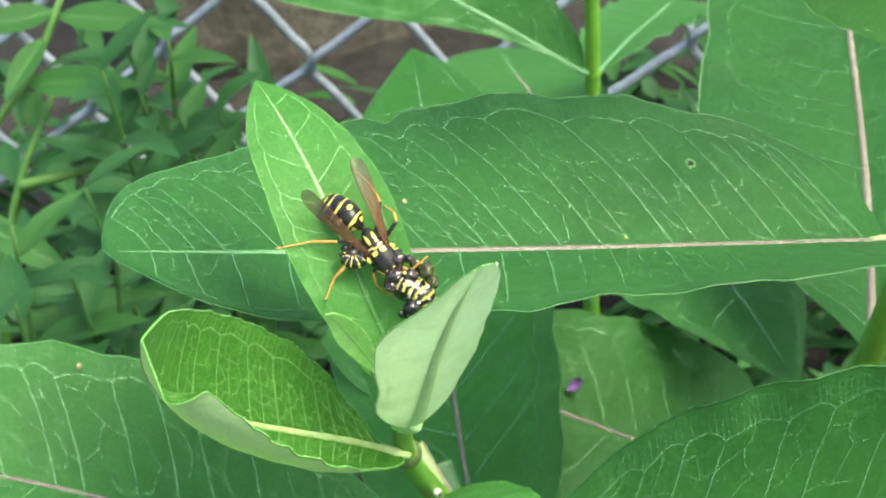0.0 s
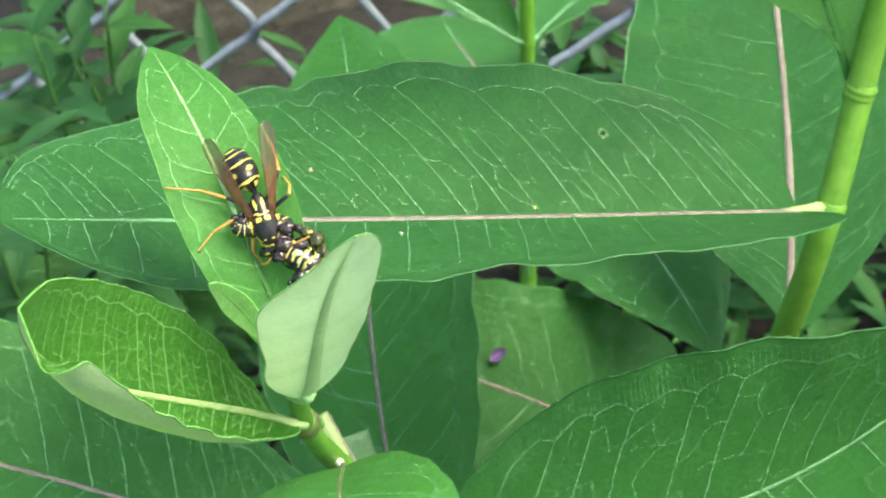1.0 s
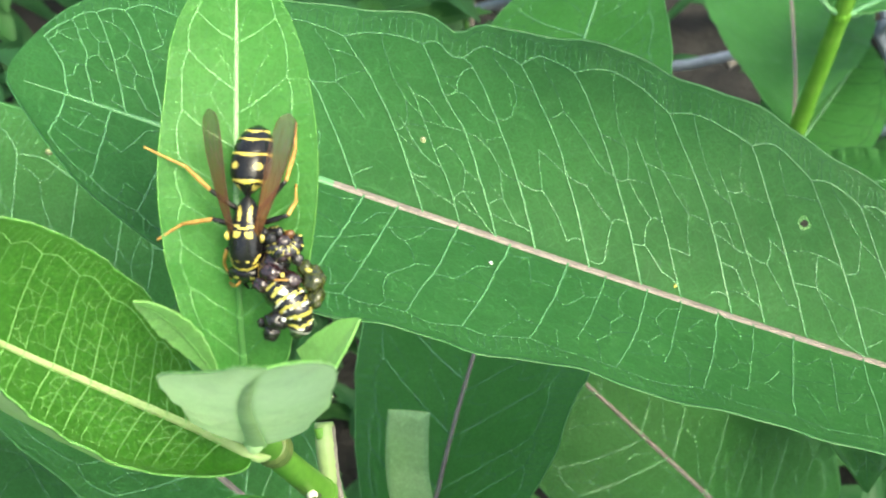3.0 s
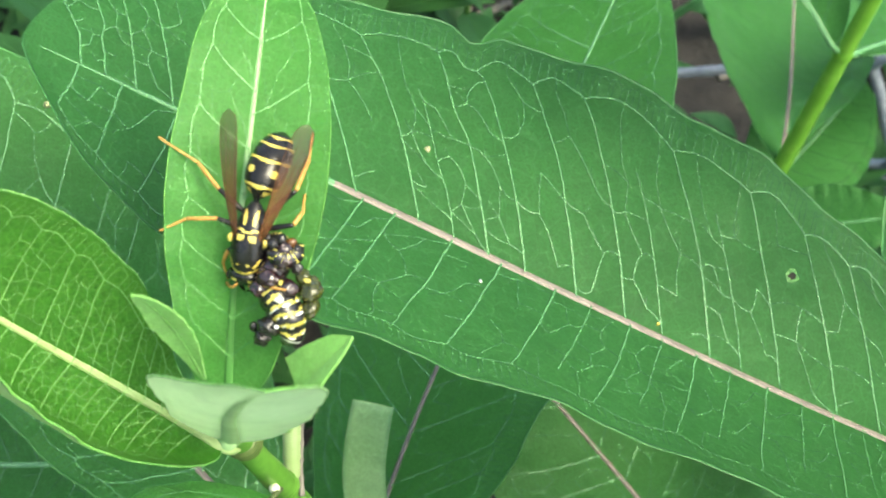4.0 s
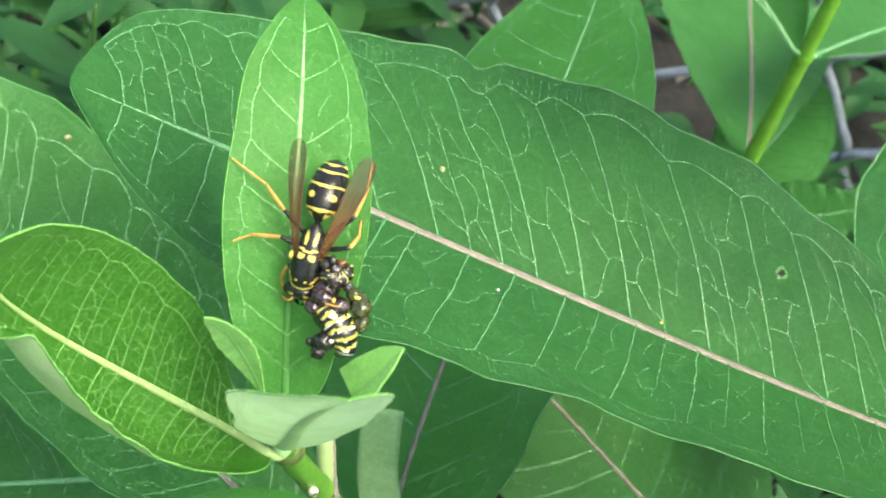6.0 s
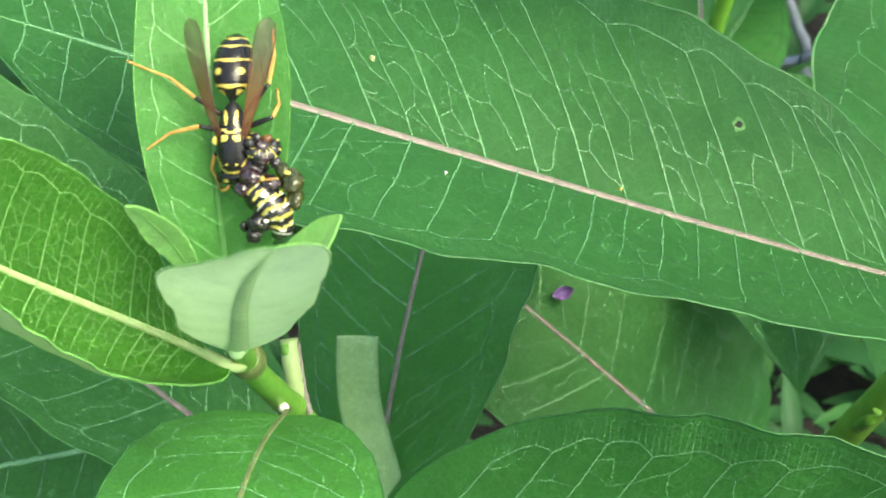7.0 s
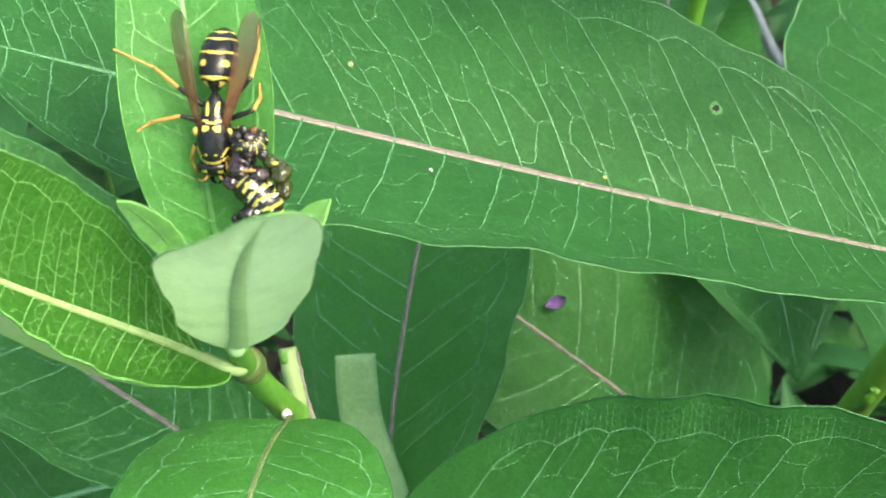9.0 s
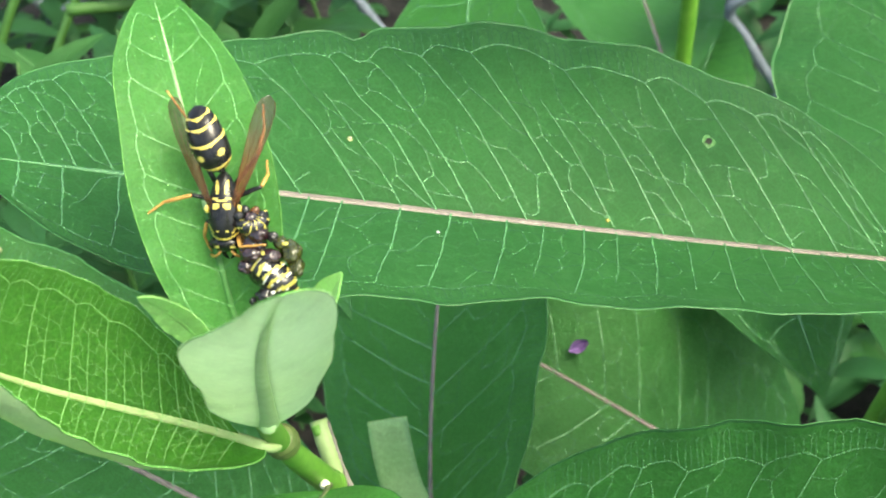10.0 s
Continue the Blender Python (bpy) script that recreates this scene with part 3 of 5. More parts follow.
def stone(at, size, seed, material, label):
    bm = bmesh.new()
    bmesh.ops.create_icosphere(bm, subdivisions=5, radius=1.0)
    for v in bm.verts:
        c = v.co.copy()
        p = Vector([math.copysign(abs(k) ** 0.55, k) for k in c])
        d = 1 + 0.16 * noise.noise(c * 1.6 + Vector((seed, 0, 0))) + 0.06 * noise.noise(c * 5 + Vector((0, seed, 0))) + 0.02 * noise.noise(c * 16)
        v.co = Vector([p[k] * d * size[k] for k in range(3)])
    data = bpy.data.meshes.new("boulder")
    bm.to_mesh(data)
    bm.free()
    data.materials.append(material)
    data.polygons.foreach_set("use_smooth", np.ones(len(data.polygons), dtype=bool))
    ob = new("boulder", data)
    ob.location = at
    return tagged(ob, label, "rock")


stone((0.075, 0.80, 0.03), (0.125, 0.07, 0.075), 3, rock_brown, "rough brown mossy rock lying behind the wire fence")
stone((0.30, 0.86, 0.01), (0.10, 0.08, 0.05), 9, rock_brown, "low dark brown rock half sunk in the soil")


# ---------------------------------------------------------------- milkweed plants
def stem_of(plant, path, radii, material=None):
    v, f = tube(path, radii, 16, 60, 0, 0.03)
    return mesh_part("stem", v, f, material or stem_green, plant)


def stem_node(plant, at, axis, r, material=None):
    """The swollen ring where leaves leave a stem."""
    a = np.array(at, float)
    d = unit(np.array(axis, float))
    v, f = tube([a - d * r * 0.9, a - d * r * 0.3, a + d * r * 0.3, a + d * r * 0.6], [r * 0.90, r * 1.03, r * 1.04, r * 0.90], 16, 13, 0, 0.07)
    return mesh_part("stem_node", v, f, material or node_brown, plant)


main_plant = thing("milkweed_plant", (0.012, 0.175, 0.0), "young milkweed shoot with broad green leaves on which a wasp feeds", "plant", "milkweed plants")
stem_of(main_plant, [(0.012, 0.175, -0.01), (0.004, 0.168, 0.10), (0.001, 0.163, 0.20), (-0.003, 0.160, 0.248), (-0.0155, 0.1475, 0.297), (-0.0215, 0.1385, 0.322), (-0.0222, 0.131, 0.340), (-0.0220, 0.1285, 0.350)],
        [0.0045, 0.0040, 0.0036, 0.0032, 0.0026, 0.0023, 0.0021, 0.0014])
stem_node(main_plant, (-0.0213, 0.1390, 0.3215), (-0.2, -0.3, 0.9), 0.0024)
stem_node(main_plant, (-0.0158, 0.1472, 0.2985), (-0.25, -0.42, 0.9), 0.0021, stem_green)
side_plant = thing("milkweed_plant", (0.070, 0.205, 0.0), "tall milkweed with thick green stem and pink-ribbed leaves", "plant", "milkweed plants")
stem_of(side_plant, [(0.070, 0.205, -0.01), (0.080, 0.198, 0.12), (0.0885, 0.187, 0.235), (0.0985, 0.182, 0.2915), (0.1065, 0.188, 0.3155), (0.114, 0.192, 0.36), (0.122, 0.20, 0.43)],
        [0.0044, 0.0040, 0.0034, 0.0031, 0.0030, 0.0029, 0.0024], stem_bright)
stem_node(side_plant, (0.0985, 0.182, 0.2915), (0.3, 0.05, 0.95), 0.0032, stem_bright)
stem_node(side_plant, (0.1065, 0.188, 0.3155), (0.3, 0.05, 0.95), 0.0032, stem_bright)
rear_plant = thing("milkweed_plant", (0.078, 0.352, 0.0), "milkweed with bright green stem growing near the fence", "plant", "milkweed plants")
stem_of(rear_plant, [(0.078, 0.352, -0.01), (0.082, 0.354, 0.09), (0.087, 0.3566, 0.165), (0.090, 0.3575, 0.217), (0.093, 0.36, 0.27), (0.095, 0.362, 0.34)],
        [0.0034, 0.0030, 0.0027, 0.0024, 0.0021, 0.0016], stem_back)
stem_node(rear_plant, (0.090, 0.3575, 0.2165), (0.1, 0.05, 1), 0.0025, stem_back)

BIG_LOW = (0.04, 0.076, 0.112, -0.144, 0.18, -0.218, 0.257, -0.300, 0.337, -0.375, 0.409, -0.450, 0.487, 0.543, 0.593, 0.649, 0.681, 0.735, 0.795, 0.858, 0.91, 0.95)
BIG_UP_SIDE = (0.03, 0.064, 0.12, 0.174, 0.242, -0.288, 0.323, -0.375, 0.415, 0.467, 0.52, 0.557, -0.592, 0.627, 0.689, 0.74, 0.80, 0.864, 0.898, 0.926, 0.948)
leaf(side_plant, Blade((0.08948, 0.17985, 0.29523), (191.87, 26.73, -13.37), 0.16073, (-0.3406, 0.2428, -0.2958, 0.196), 0.1462,
           (0.3185, 0.2846, 0.2214, 0.1907, 0.2031, 0.2296, 0.2104), (0.2028, 0.2105, 0.222, 0.2292, 0.2239, 0.2258, 0.27),
           (0.6153, -0.0071, 0.5326, -0.059), (0.3756, -0.1098), wave=0.0006, waves=7.0, notch=(-1, 0.625, 0.09, 0.016), quilt=0.00015, starts=(BIG_LOW, BIG_UP_SIDE), lean=(0.165, 0.29), seed=4), OLD, 18, fine=1.9, net=1.0, vein=0.00033, rib=(0.0026, 0.0011), petiole_from=(0.0985, 0.182, 0.2915), stalk=rib_yellow, loop=0.81, seed=4,
     label="broad mid-green leaf with pink midrib")
leaf(side_plant, Blade((0.09066, 0.18187, 0.25619), (60.59, 9.81, -12.88), 0.14871, (0.2612, -0.1349, 0.187, -0.0895), 0.0258,
           (0.0184, 0.1724, 0.2076, 0.261, 0.2505, 0.281, 0.2787), (0.1243, 0.1971, 0.2346, 0.2454, 0.2353, 0.2109, 0.1793),
           (0.1419, 0.0685, 0.1167, 0.0596), (0.0094, -0.045), wave=0.0008, seed=5), OLD, 15, rib=(0.0026, 0.0011), petiole_from=(0.0890, 0.187, 0.240), stalk=stem_green, seed=5,
     label="large green leaf with dusty pink midrib")
leaf(side_plant, Blade((0.1066, 0.19111, 0.31313), (154, 72.61, -76.77), 0.07837, (0.1501, 0.2533, -0.0899, 0.2636), 0.0472,
           (-0.0066, 0.0199, 0.0984, 0.1802, 0.2275, 0.2723, 0.2834), (0.1891, 0.2215, 0.2462, 0.2561, 0.2486, 0.226, 0.1946),
           (0.1369, 0.1472, 0.1, 0.1), (0.0931, 0), wave=0.0006, seed=6), YOUNG, 12, rib=(0.0020, 0.0008), petiole_from=(0.1065, 0.188, 0.3155), seed=6,
     label="green leaf with pale midrib")
# Added out of view, to cast shade on the broad leaf's upper half.
leaf(side_plant, Blade((0.1175, 0.1975, 0.402), (170, 14, -6), 0.12, (-0.12, -0.10, 0.05, 0.04), 0.05,
           (0.15, 0.20, 0.23, 0.245, 0.23, 0.20, 0.14), (0.15, 0.20, 0.23, 0.245, 0.23, 0.20, 0.14),
           (0.2, 0.1, 0.2, 0.1), (0, 0), wave=0.0008, seed=24), OLD, 13, rib=(0.0020, 0.0008), petiole_from=(0.1185, 0.197, 0.398), seed=24,
     label="unseen upper leaf added to shade the leaves below")
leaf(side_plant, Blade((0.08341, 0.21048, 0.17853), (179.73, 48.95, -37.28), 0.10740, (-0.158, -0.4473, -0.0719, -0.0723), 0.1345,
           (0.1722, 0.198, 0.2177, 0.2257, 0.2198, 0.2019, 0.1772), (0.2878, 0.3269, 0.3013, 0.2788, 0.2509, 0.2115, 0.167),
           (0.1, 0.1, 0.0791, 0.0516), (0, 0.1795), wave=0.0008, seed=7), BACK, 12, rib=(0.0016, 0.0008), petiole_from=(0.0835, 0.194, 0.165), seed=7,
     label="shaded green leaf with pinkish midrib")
YOUNG_LEFT = (0.10, 0.19, 0.28, 0.38, 0.47, 0.567, 0.689, 0.796, 0.90)
YOUNG_RIGHT = (0.10, 0.19, 0.28, 0.37, 0.46, 0.55, 0.64, 0.79, 0.90)
leaf(main_plant, Blade((-0.02143, 0.12573, 0.35198), (108.24, 51.13, -17.78), 0.05053, (0.0007, -0.3746, -0.1749, 0.1643), 0.3821,
           (0.1948, 0.1632, 0.1713, 0.1772, 0.1737, 0.1788, 0.1062), (0.2158, 0.1736, 0.1819, 0.1883, 0.1851, 0.1761, 0.134),
           (0.1321, 0.1248, 0.278, -0.0127), (0.1106, 0.1389), wave=0.0002, quilt=0.00008, starts=(YOUNG_LEFT, YOUNG_RIGHT), lean=(0.36, 0.36), seed=8), YOUNG, 9, fine=1.4, forks=1.7, net=0.62, vein=0.00017, rib=(0.0014, 0.0003), petiole_from=(-0.0222, 0.131, 0.340), loop=0.72, seed=8,
     label="bright young upright leaf with pale veins")
SOFT_SIDE = (0.08, 0.13, 0.175, 0.22, 0.263, -0.305, -0.345, 0.387, -0.43, 0.469, -0.533, 0.573, 0.659, 0.72, 0.80, 0.86, 0.92)
leaf(main_plant, Blade((-0.02316, 0.13345, 0.32788), (-161.8, 52.94, -27.94), 0.06573, (-0.8217, 0.8985, -0.0404, 0.0731), -0.0806,
           (0.1425, 0.194, 0.2378, 0.2414, 0.2575, 0.2587, 0.1813), (-0.0445, 0.0823, 0.1847, 0.2206, 0.2328, 0.2357, 0.2332),
           (-0.3417, 0.3286, 0.5036, 0.319), (1.625, 0.3966), wave=0.0003, flat_tip=(1, 0.88, 0.94, 0.1), quilt=0.00008, starts=(SOFT_SIDE, SOFT_SIDE), lean=(0.26, 0.26), seed=9), SOFT, 20, fine=1.4, forks=1.3, net=0.8, vein=0.00016, fringe=700, rib=(0.0017, 0.0006), petiole_from=(-0.0213, 0.139, 0.3215), loop=0.78, seed=9,
     label="bright green young leaf with upturned felted margin")
leaf(main_plant, Blade((-0.02123, 0.12702, 0.34057), (-77.04, 62.33, -4.77), 0.06204, (-0.0015, 0.0088, -0.1523, 0.1672), -0.0279,
           (0.2157, 0.1486, 0.1546, 0.1513, 0.1628, 0.1617, 0.114), (0.1266, 0.1476, 0.1256, 0.1393, 0.1483, 0.0818, 0.0554),
           (-0.10, 0.08, -0.10, 0.08), (0.58, 0.52), wave=0.00008, seed=10), (cup_leaf, under_young, rim_pale, vein_young, rib_soft), 8, vein=0.0002, rib=(0.0032, 0.0008), keel=0.16, fringe=900, petiole_from=(-0.0222, 0.133, 0.336), seed=10,
     label="cupped young leaf with pale downy underside")
leaf(main_plant, Blade((-0.02421, 0.12673, 0.35147), (-158.54, 73.13, -109.7), 0.02527, (-0.0194, 0.1577, 0.0266, 0.0148), 0.2337,
           (0.0155, 0.0345, 0.0581, 0.076, 0.0837, 0.0654, 0.0531), (0.0157, 0.0353, 0.0597, 0.0783, 0.0833, 0.0757, 0.0797),
           (0.0824, 0.1482, 0.1557, 0.0641), (0.0685, 0.0442), wave=0.0001, seed=11), TIP, 0, vein=0.00013, rib=(0.0005, 0.0002), petiole_from=(-0.0220, 0.1295, 0.346), seed=11,
     label="tiny unfolding tip leaf")
leaf(main_plant, Blade((-0.01818, 0.12392, 0.34014), (-62.64, 77.66, 88.29), 0.02932, (-0.0663, -0.2434, 0.0545, 0.0774), -0.1808,
           (0.0141, 0.0382, 0.0805, 0.1303, 0.1598, 0.1557, 0.1421), (0.0146, 0.0403, 0.0862, 0.1401, 0.1674, 0.1498, 0.1251),
           (0.1055, 0.1347, 0.0942, 0.1996), (0.0827, 0.1897), wave=0.0001, seed=12), TIP, 0, vein=0.00013, rib=(0.0005, 0.0002), start=0.72, seed=12,
     label="tiny unfolding tip leaf")
# Brightened skin here makes up for the shade that falls on this leaf.
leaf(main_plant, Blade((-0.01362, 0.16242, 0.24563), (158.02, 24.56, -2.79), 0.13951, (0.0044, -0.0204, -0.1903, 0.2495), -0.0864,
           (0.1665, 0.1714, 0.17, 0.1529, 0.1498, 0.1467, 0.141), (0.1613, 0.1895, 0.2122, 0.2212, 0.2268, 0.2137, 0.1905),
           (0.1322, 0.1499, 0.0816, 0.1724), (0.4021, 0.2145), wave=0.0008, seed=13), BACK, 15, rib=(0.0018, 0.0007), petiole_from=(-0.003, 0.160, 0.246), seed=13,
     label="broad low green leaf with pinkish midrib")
leaf(main_plant, Blade((-0.01643, 0.13999, 0.30641), (-107.16, 36.18, 11.45), 0.05848, (-0.4233, -0.1916, 0.0902, 0.0435), -0.3668,
           (0.2978, 0.3325, 0.3449, 0.3387, 0.3172, 0.2783, 0.2275), (0.2903, 0.2985, 0.304, 0.3073, 0.3009, 0.2743, 0.2338),
           (0.2327, -0.0588, 0.1282, 0.0726), (-0.0505, -0.0045), wave=0.0003, seed=14), (brightened_mid_leaf, under_old, rim_old, vein_back, (rib_brown, rib_tip, 0.5)), 10, vein=0.00018, rib=(0.0011, 0.0007), petiole_from=(-0.0158, 0.1472, 0.2985), seed=14,
     label="rounded green leaf with dark midrib")
leaf(main_plant, Blade((-0.00019, 0.15258, 0.25637), (-19.86, 2.01, 63.13), 0.14199, (-0.1635, -0.3555, 0.1545, 0.1538), 0.5179,
           (0.2284, 0.2824, 0.2943, 0.2849, 0.2333, 0.185, 0.1349), (0.1548, 0.1744, 0.1895, 0.1957, 0.1913, 0.1779, 0.1593),
           (-0.0595, 0.2898, 0.1, 0.1), (0.042, 0), wave=0.0006, lean=(0.25, 0.25), seed=15), LOW, 14, rib=(0.0018, 0.0007), petiole_from=(-0.003, 0.160, 0.246), seed=15,
     label="broad arching green leaf")
leaf(main_plant, Blade((-0.00084, 0.1741, 0.21402), (89.51, 28.45, -43.81), 0.15553, (-0.3409, 0.1276, -0.1776, 0.1473), 0.0447,
           (0.1623, 0.1936, 0.2205, 0.24, 0.2517, 0.2569, 0.2418), (0.2305, 0.2431, 0.2299, 0.2224, 0.2126, 0.1697, 0.0859),
           (0.1272, 0.0444, 0.1565, 0.0282), (-0.0541, -0.0289), wave=0.0006, seed=16), (fresh_brightened_leaf, under_old, rim_back, vein_back, rib_pink), 15, rib=(0.0018, 0.0007), petiole_from=(0.001, 0.163, 0.205), seed=16,
     label="shaded green leaf with dusty pink midrib")
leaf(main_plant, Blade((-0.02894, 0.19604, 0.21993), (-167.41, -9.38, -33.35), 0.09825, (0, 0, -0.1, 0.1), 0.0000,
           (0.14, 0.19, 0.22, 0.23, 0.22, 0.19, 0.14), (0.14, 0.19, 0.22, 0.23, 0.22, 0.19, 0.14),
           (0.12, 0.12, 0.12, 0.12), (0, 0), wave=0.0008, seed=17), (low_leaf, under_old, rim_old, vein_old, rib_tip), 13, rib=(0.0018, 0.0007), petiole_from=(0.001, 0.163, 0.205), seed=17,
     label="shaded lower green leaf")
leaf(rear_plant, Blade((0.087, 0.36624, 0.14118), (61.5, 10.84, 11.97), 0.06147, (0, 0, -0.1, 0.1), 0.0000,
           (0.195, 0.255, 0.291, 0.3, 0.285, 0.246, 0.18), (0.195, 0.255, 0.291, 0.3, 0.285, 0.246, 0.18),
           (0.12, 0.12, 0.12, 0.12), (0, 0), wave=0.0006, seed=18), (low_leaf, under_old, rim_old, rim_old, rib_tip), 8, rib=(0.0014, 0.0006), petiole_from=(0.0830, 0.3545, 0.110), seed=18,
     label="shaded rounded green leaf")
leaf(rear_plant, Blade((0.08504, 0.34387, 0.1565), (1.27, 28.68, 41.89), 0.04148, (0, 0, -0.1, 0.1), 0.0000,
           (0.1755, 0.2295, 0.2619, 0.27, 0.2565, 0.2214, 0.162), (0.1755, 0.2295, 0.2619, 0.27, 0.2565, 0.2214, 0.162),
           (0.12, 0.12, 0.12, 0.12), (0, 0), wave=0.0006, seed=19), (brightened_back_leaf, under_old, rim_old, rim_back, rib_tip), 8, rib=(0.0014, 0.0006), petiole_from=(0.0835, 0.3548, 0.118), seed=19,
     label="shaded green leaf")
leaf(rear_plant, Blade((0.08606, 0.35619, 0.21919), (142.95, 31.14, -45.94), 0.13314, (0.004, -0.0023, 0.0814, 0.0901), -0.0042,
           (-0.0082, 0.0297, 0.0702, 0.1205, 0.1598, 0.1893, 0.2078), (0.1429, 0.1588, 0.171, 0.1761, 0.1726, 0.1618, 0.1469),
           (0.1072, 0.0973, 0.1, 0.1), (0.0035, 0), wave=0.0008, seed=20), (brightened_back_leaf, under_old, rim_back, vein_back, rib_tip), 12, rib=(0.0018, 0.0007), petiole_from=(0.090, 0.3575, 0.2165), seed=20,
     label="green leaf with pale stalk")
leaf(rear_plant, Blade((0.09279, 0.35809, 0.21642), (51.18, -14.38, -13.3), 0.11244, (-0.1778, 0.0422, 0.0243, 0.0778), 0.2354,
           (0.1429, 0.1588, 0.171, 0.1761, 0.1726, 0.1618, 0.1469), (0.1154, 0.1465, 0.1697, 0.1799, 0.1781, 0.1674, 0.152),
           (0.1, 0.1, 0.2256, 0.0153), (0, 0.0819), wave=0.0008, seed=21), (brightened_back_leaf, under_old, rim_back, vein_back, rib_tip), 12, rib=(0.0022, 0.0009), petiole_from=(0.090, 0.3575, 0.2165), seed=21,
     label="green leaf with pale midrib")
leaf(rear_plant, Blade((0.08687, 0.35607, 0.17191), (84.73, -5.05, 14.23), 0.14741, (-0.2866, 0.091, 0.0246, -0.0663), -0.0959,
           (0.1368, 0.2179, 0.2377, 0.2484, 0.2352, 0.2091, 0.1763), (0.0309, 0.0929, 0.1533, 0.1852, 0.2007, 0.2001, 0.1903),
           (0.1859, 0.0359, 0.1024, 0.0671), (0.0314, -0.067), wave=0.0008, seed=22), BACK, 12, rib=(0.0020, 0.0008), petiole_from=(0.0865, 0.3563, 0.160), seed=22,
     label="green leaf with dusty pink midrib")
leaf(rear_plant, Blade((0.07609, 0.30459, 0.20938), (-80.78, 31.66, 7.32), 0.09787, (-0.1878, -0.1651, -0.0687, -0.0634), -0.2399,
           (0.2096, 0.2423, 0.2639, 0.2626, 0.2319, 0.1785, 0.0731), (0.2151, 0.2613, 0.295, 0.2983, 0.2532, 0.2074, 0.0938),
           (0.0844, -0.0042, 0.0225, 0.0823), (-0.254, -0.1767), wave=0.0006, seed=23), BACK, 10, rib=(0.0014, 0.0006), petiole_from=(0.0850, 0.3555, 0.140), seed=23,
     label="pointed shaded green leaf")


def cut_leaf():
    """A pale narrow leaf that ends in a straight cut."""
    ob = thing("cut_leaf", tuple(CUT_PATH[0]), "narrow pale green leaf with a straight cut end", "leaf")
    line = spline(CUT_PATH, 26)
    t = unit(np.gradient(line, axis=0))
    side = unit(np.cross(t, np.array([-0.1, -0.72, 0.68])))
    n = np.cross(side, t)
    w = np.interp(np.linspace(0, 1, 26), [0, 0.3, 0.8, 1], [0.0030, 0.0042, 0.0041, 0.0040])[:, None]
    q = np.linspace(-1, 1, 9)
    grid = np.stack([line + side * w * k + n * 0.0006 * k * k for k in q], 1)
    verts = np.concatenate([(grid + n[:, None] * 0.00015).reshape(-1, 3), (grid - n[:, None] * 0.00015).reshape(-1, 3)])
    faces, m = [], 26 * 9
    for i in range(25):
        for j in range(8):
            a, b, c, d = i * 9 + j, i * 9 + j + 1, i * 9 + j + 10, i * 9 + j + 9
            faces += [(a, b, c, d), (m + a, m + d, m + c, m + b)]
        for j in (0, 8):
            a, b = i * 9 + j, (i + 1) * 9 + j
            faces.append((a, b, m + b, m + a))
    for i in (0, 25):
        faces += [(i * 9 + j, i * 9 + j + 1, m + i * 9 + j + 1, m + i * 9 + j) for j in range(8)]
    uv = np.stack([np.repeat(np.linspace(0, 0.05, 26), 9), np.tile(q * 0.004, 26)], -1)
    mesh_part("blade", verts, faces, pale_cut, ob, "", None, True, np.concatenate([uv, uv]))
    v, f = tube(grid[-1], [0.00017], 6, 20, 0, 0.2)
    mesh_part("cut_edge", v, f, rib_soft, ob, "dry pale cut edge")


CUT_PATH = np.array([(0.00309, 0.17565, 0.2152), (0.00092, 0.17969, 0.22017), (-0.00256, 0.18552, 0.22833), (-0.00525, 0.19038, 0.23574), (-0.00618, 0.19438, 0.24147), (-0.00654, 0.1989, 0.24621)])
cut_leaf()


SAP = np.array((-0.01656, 0.14237, 0.3051))
TORN = [(-0.01679, 0.15582, 0.30377), (-0.01617, 0.15316, 0.30164), (-0.01526, 0.15017, 0.29926), (-0.01419, 0.14731, 0.297)]


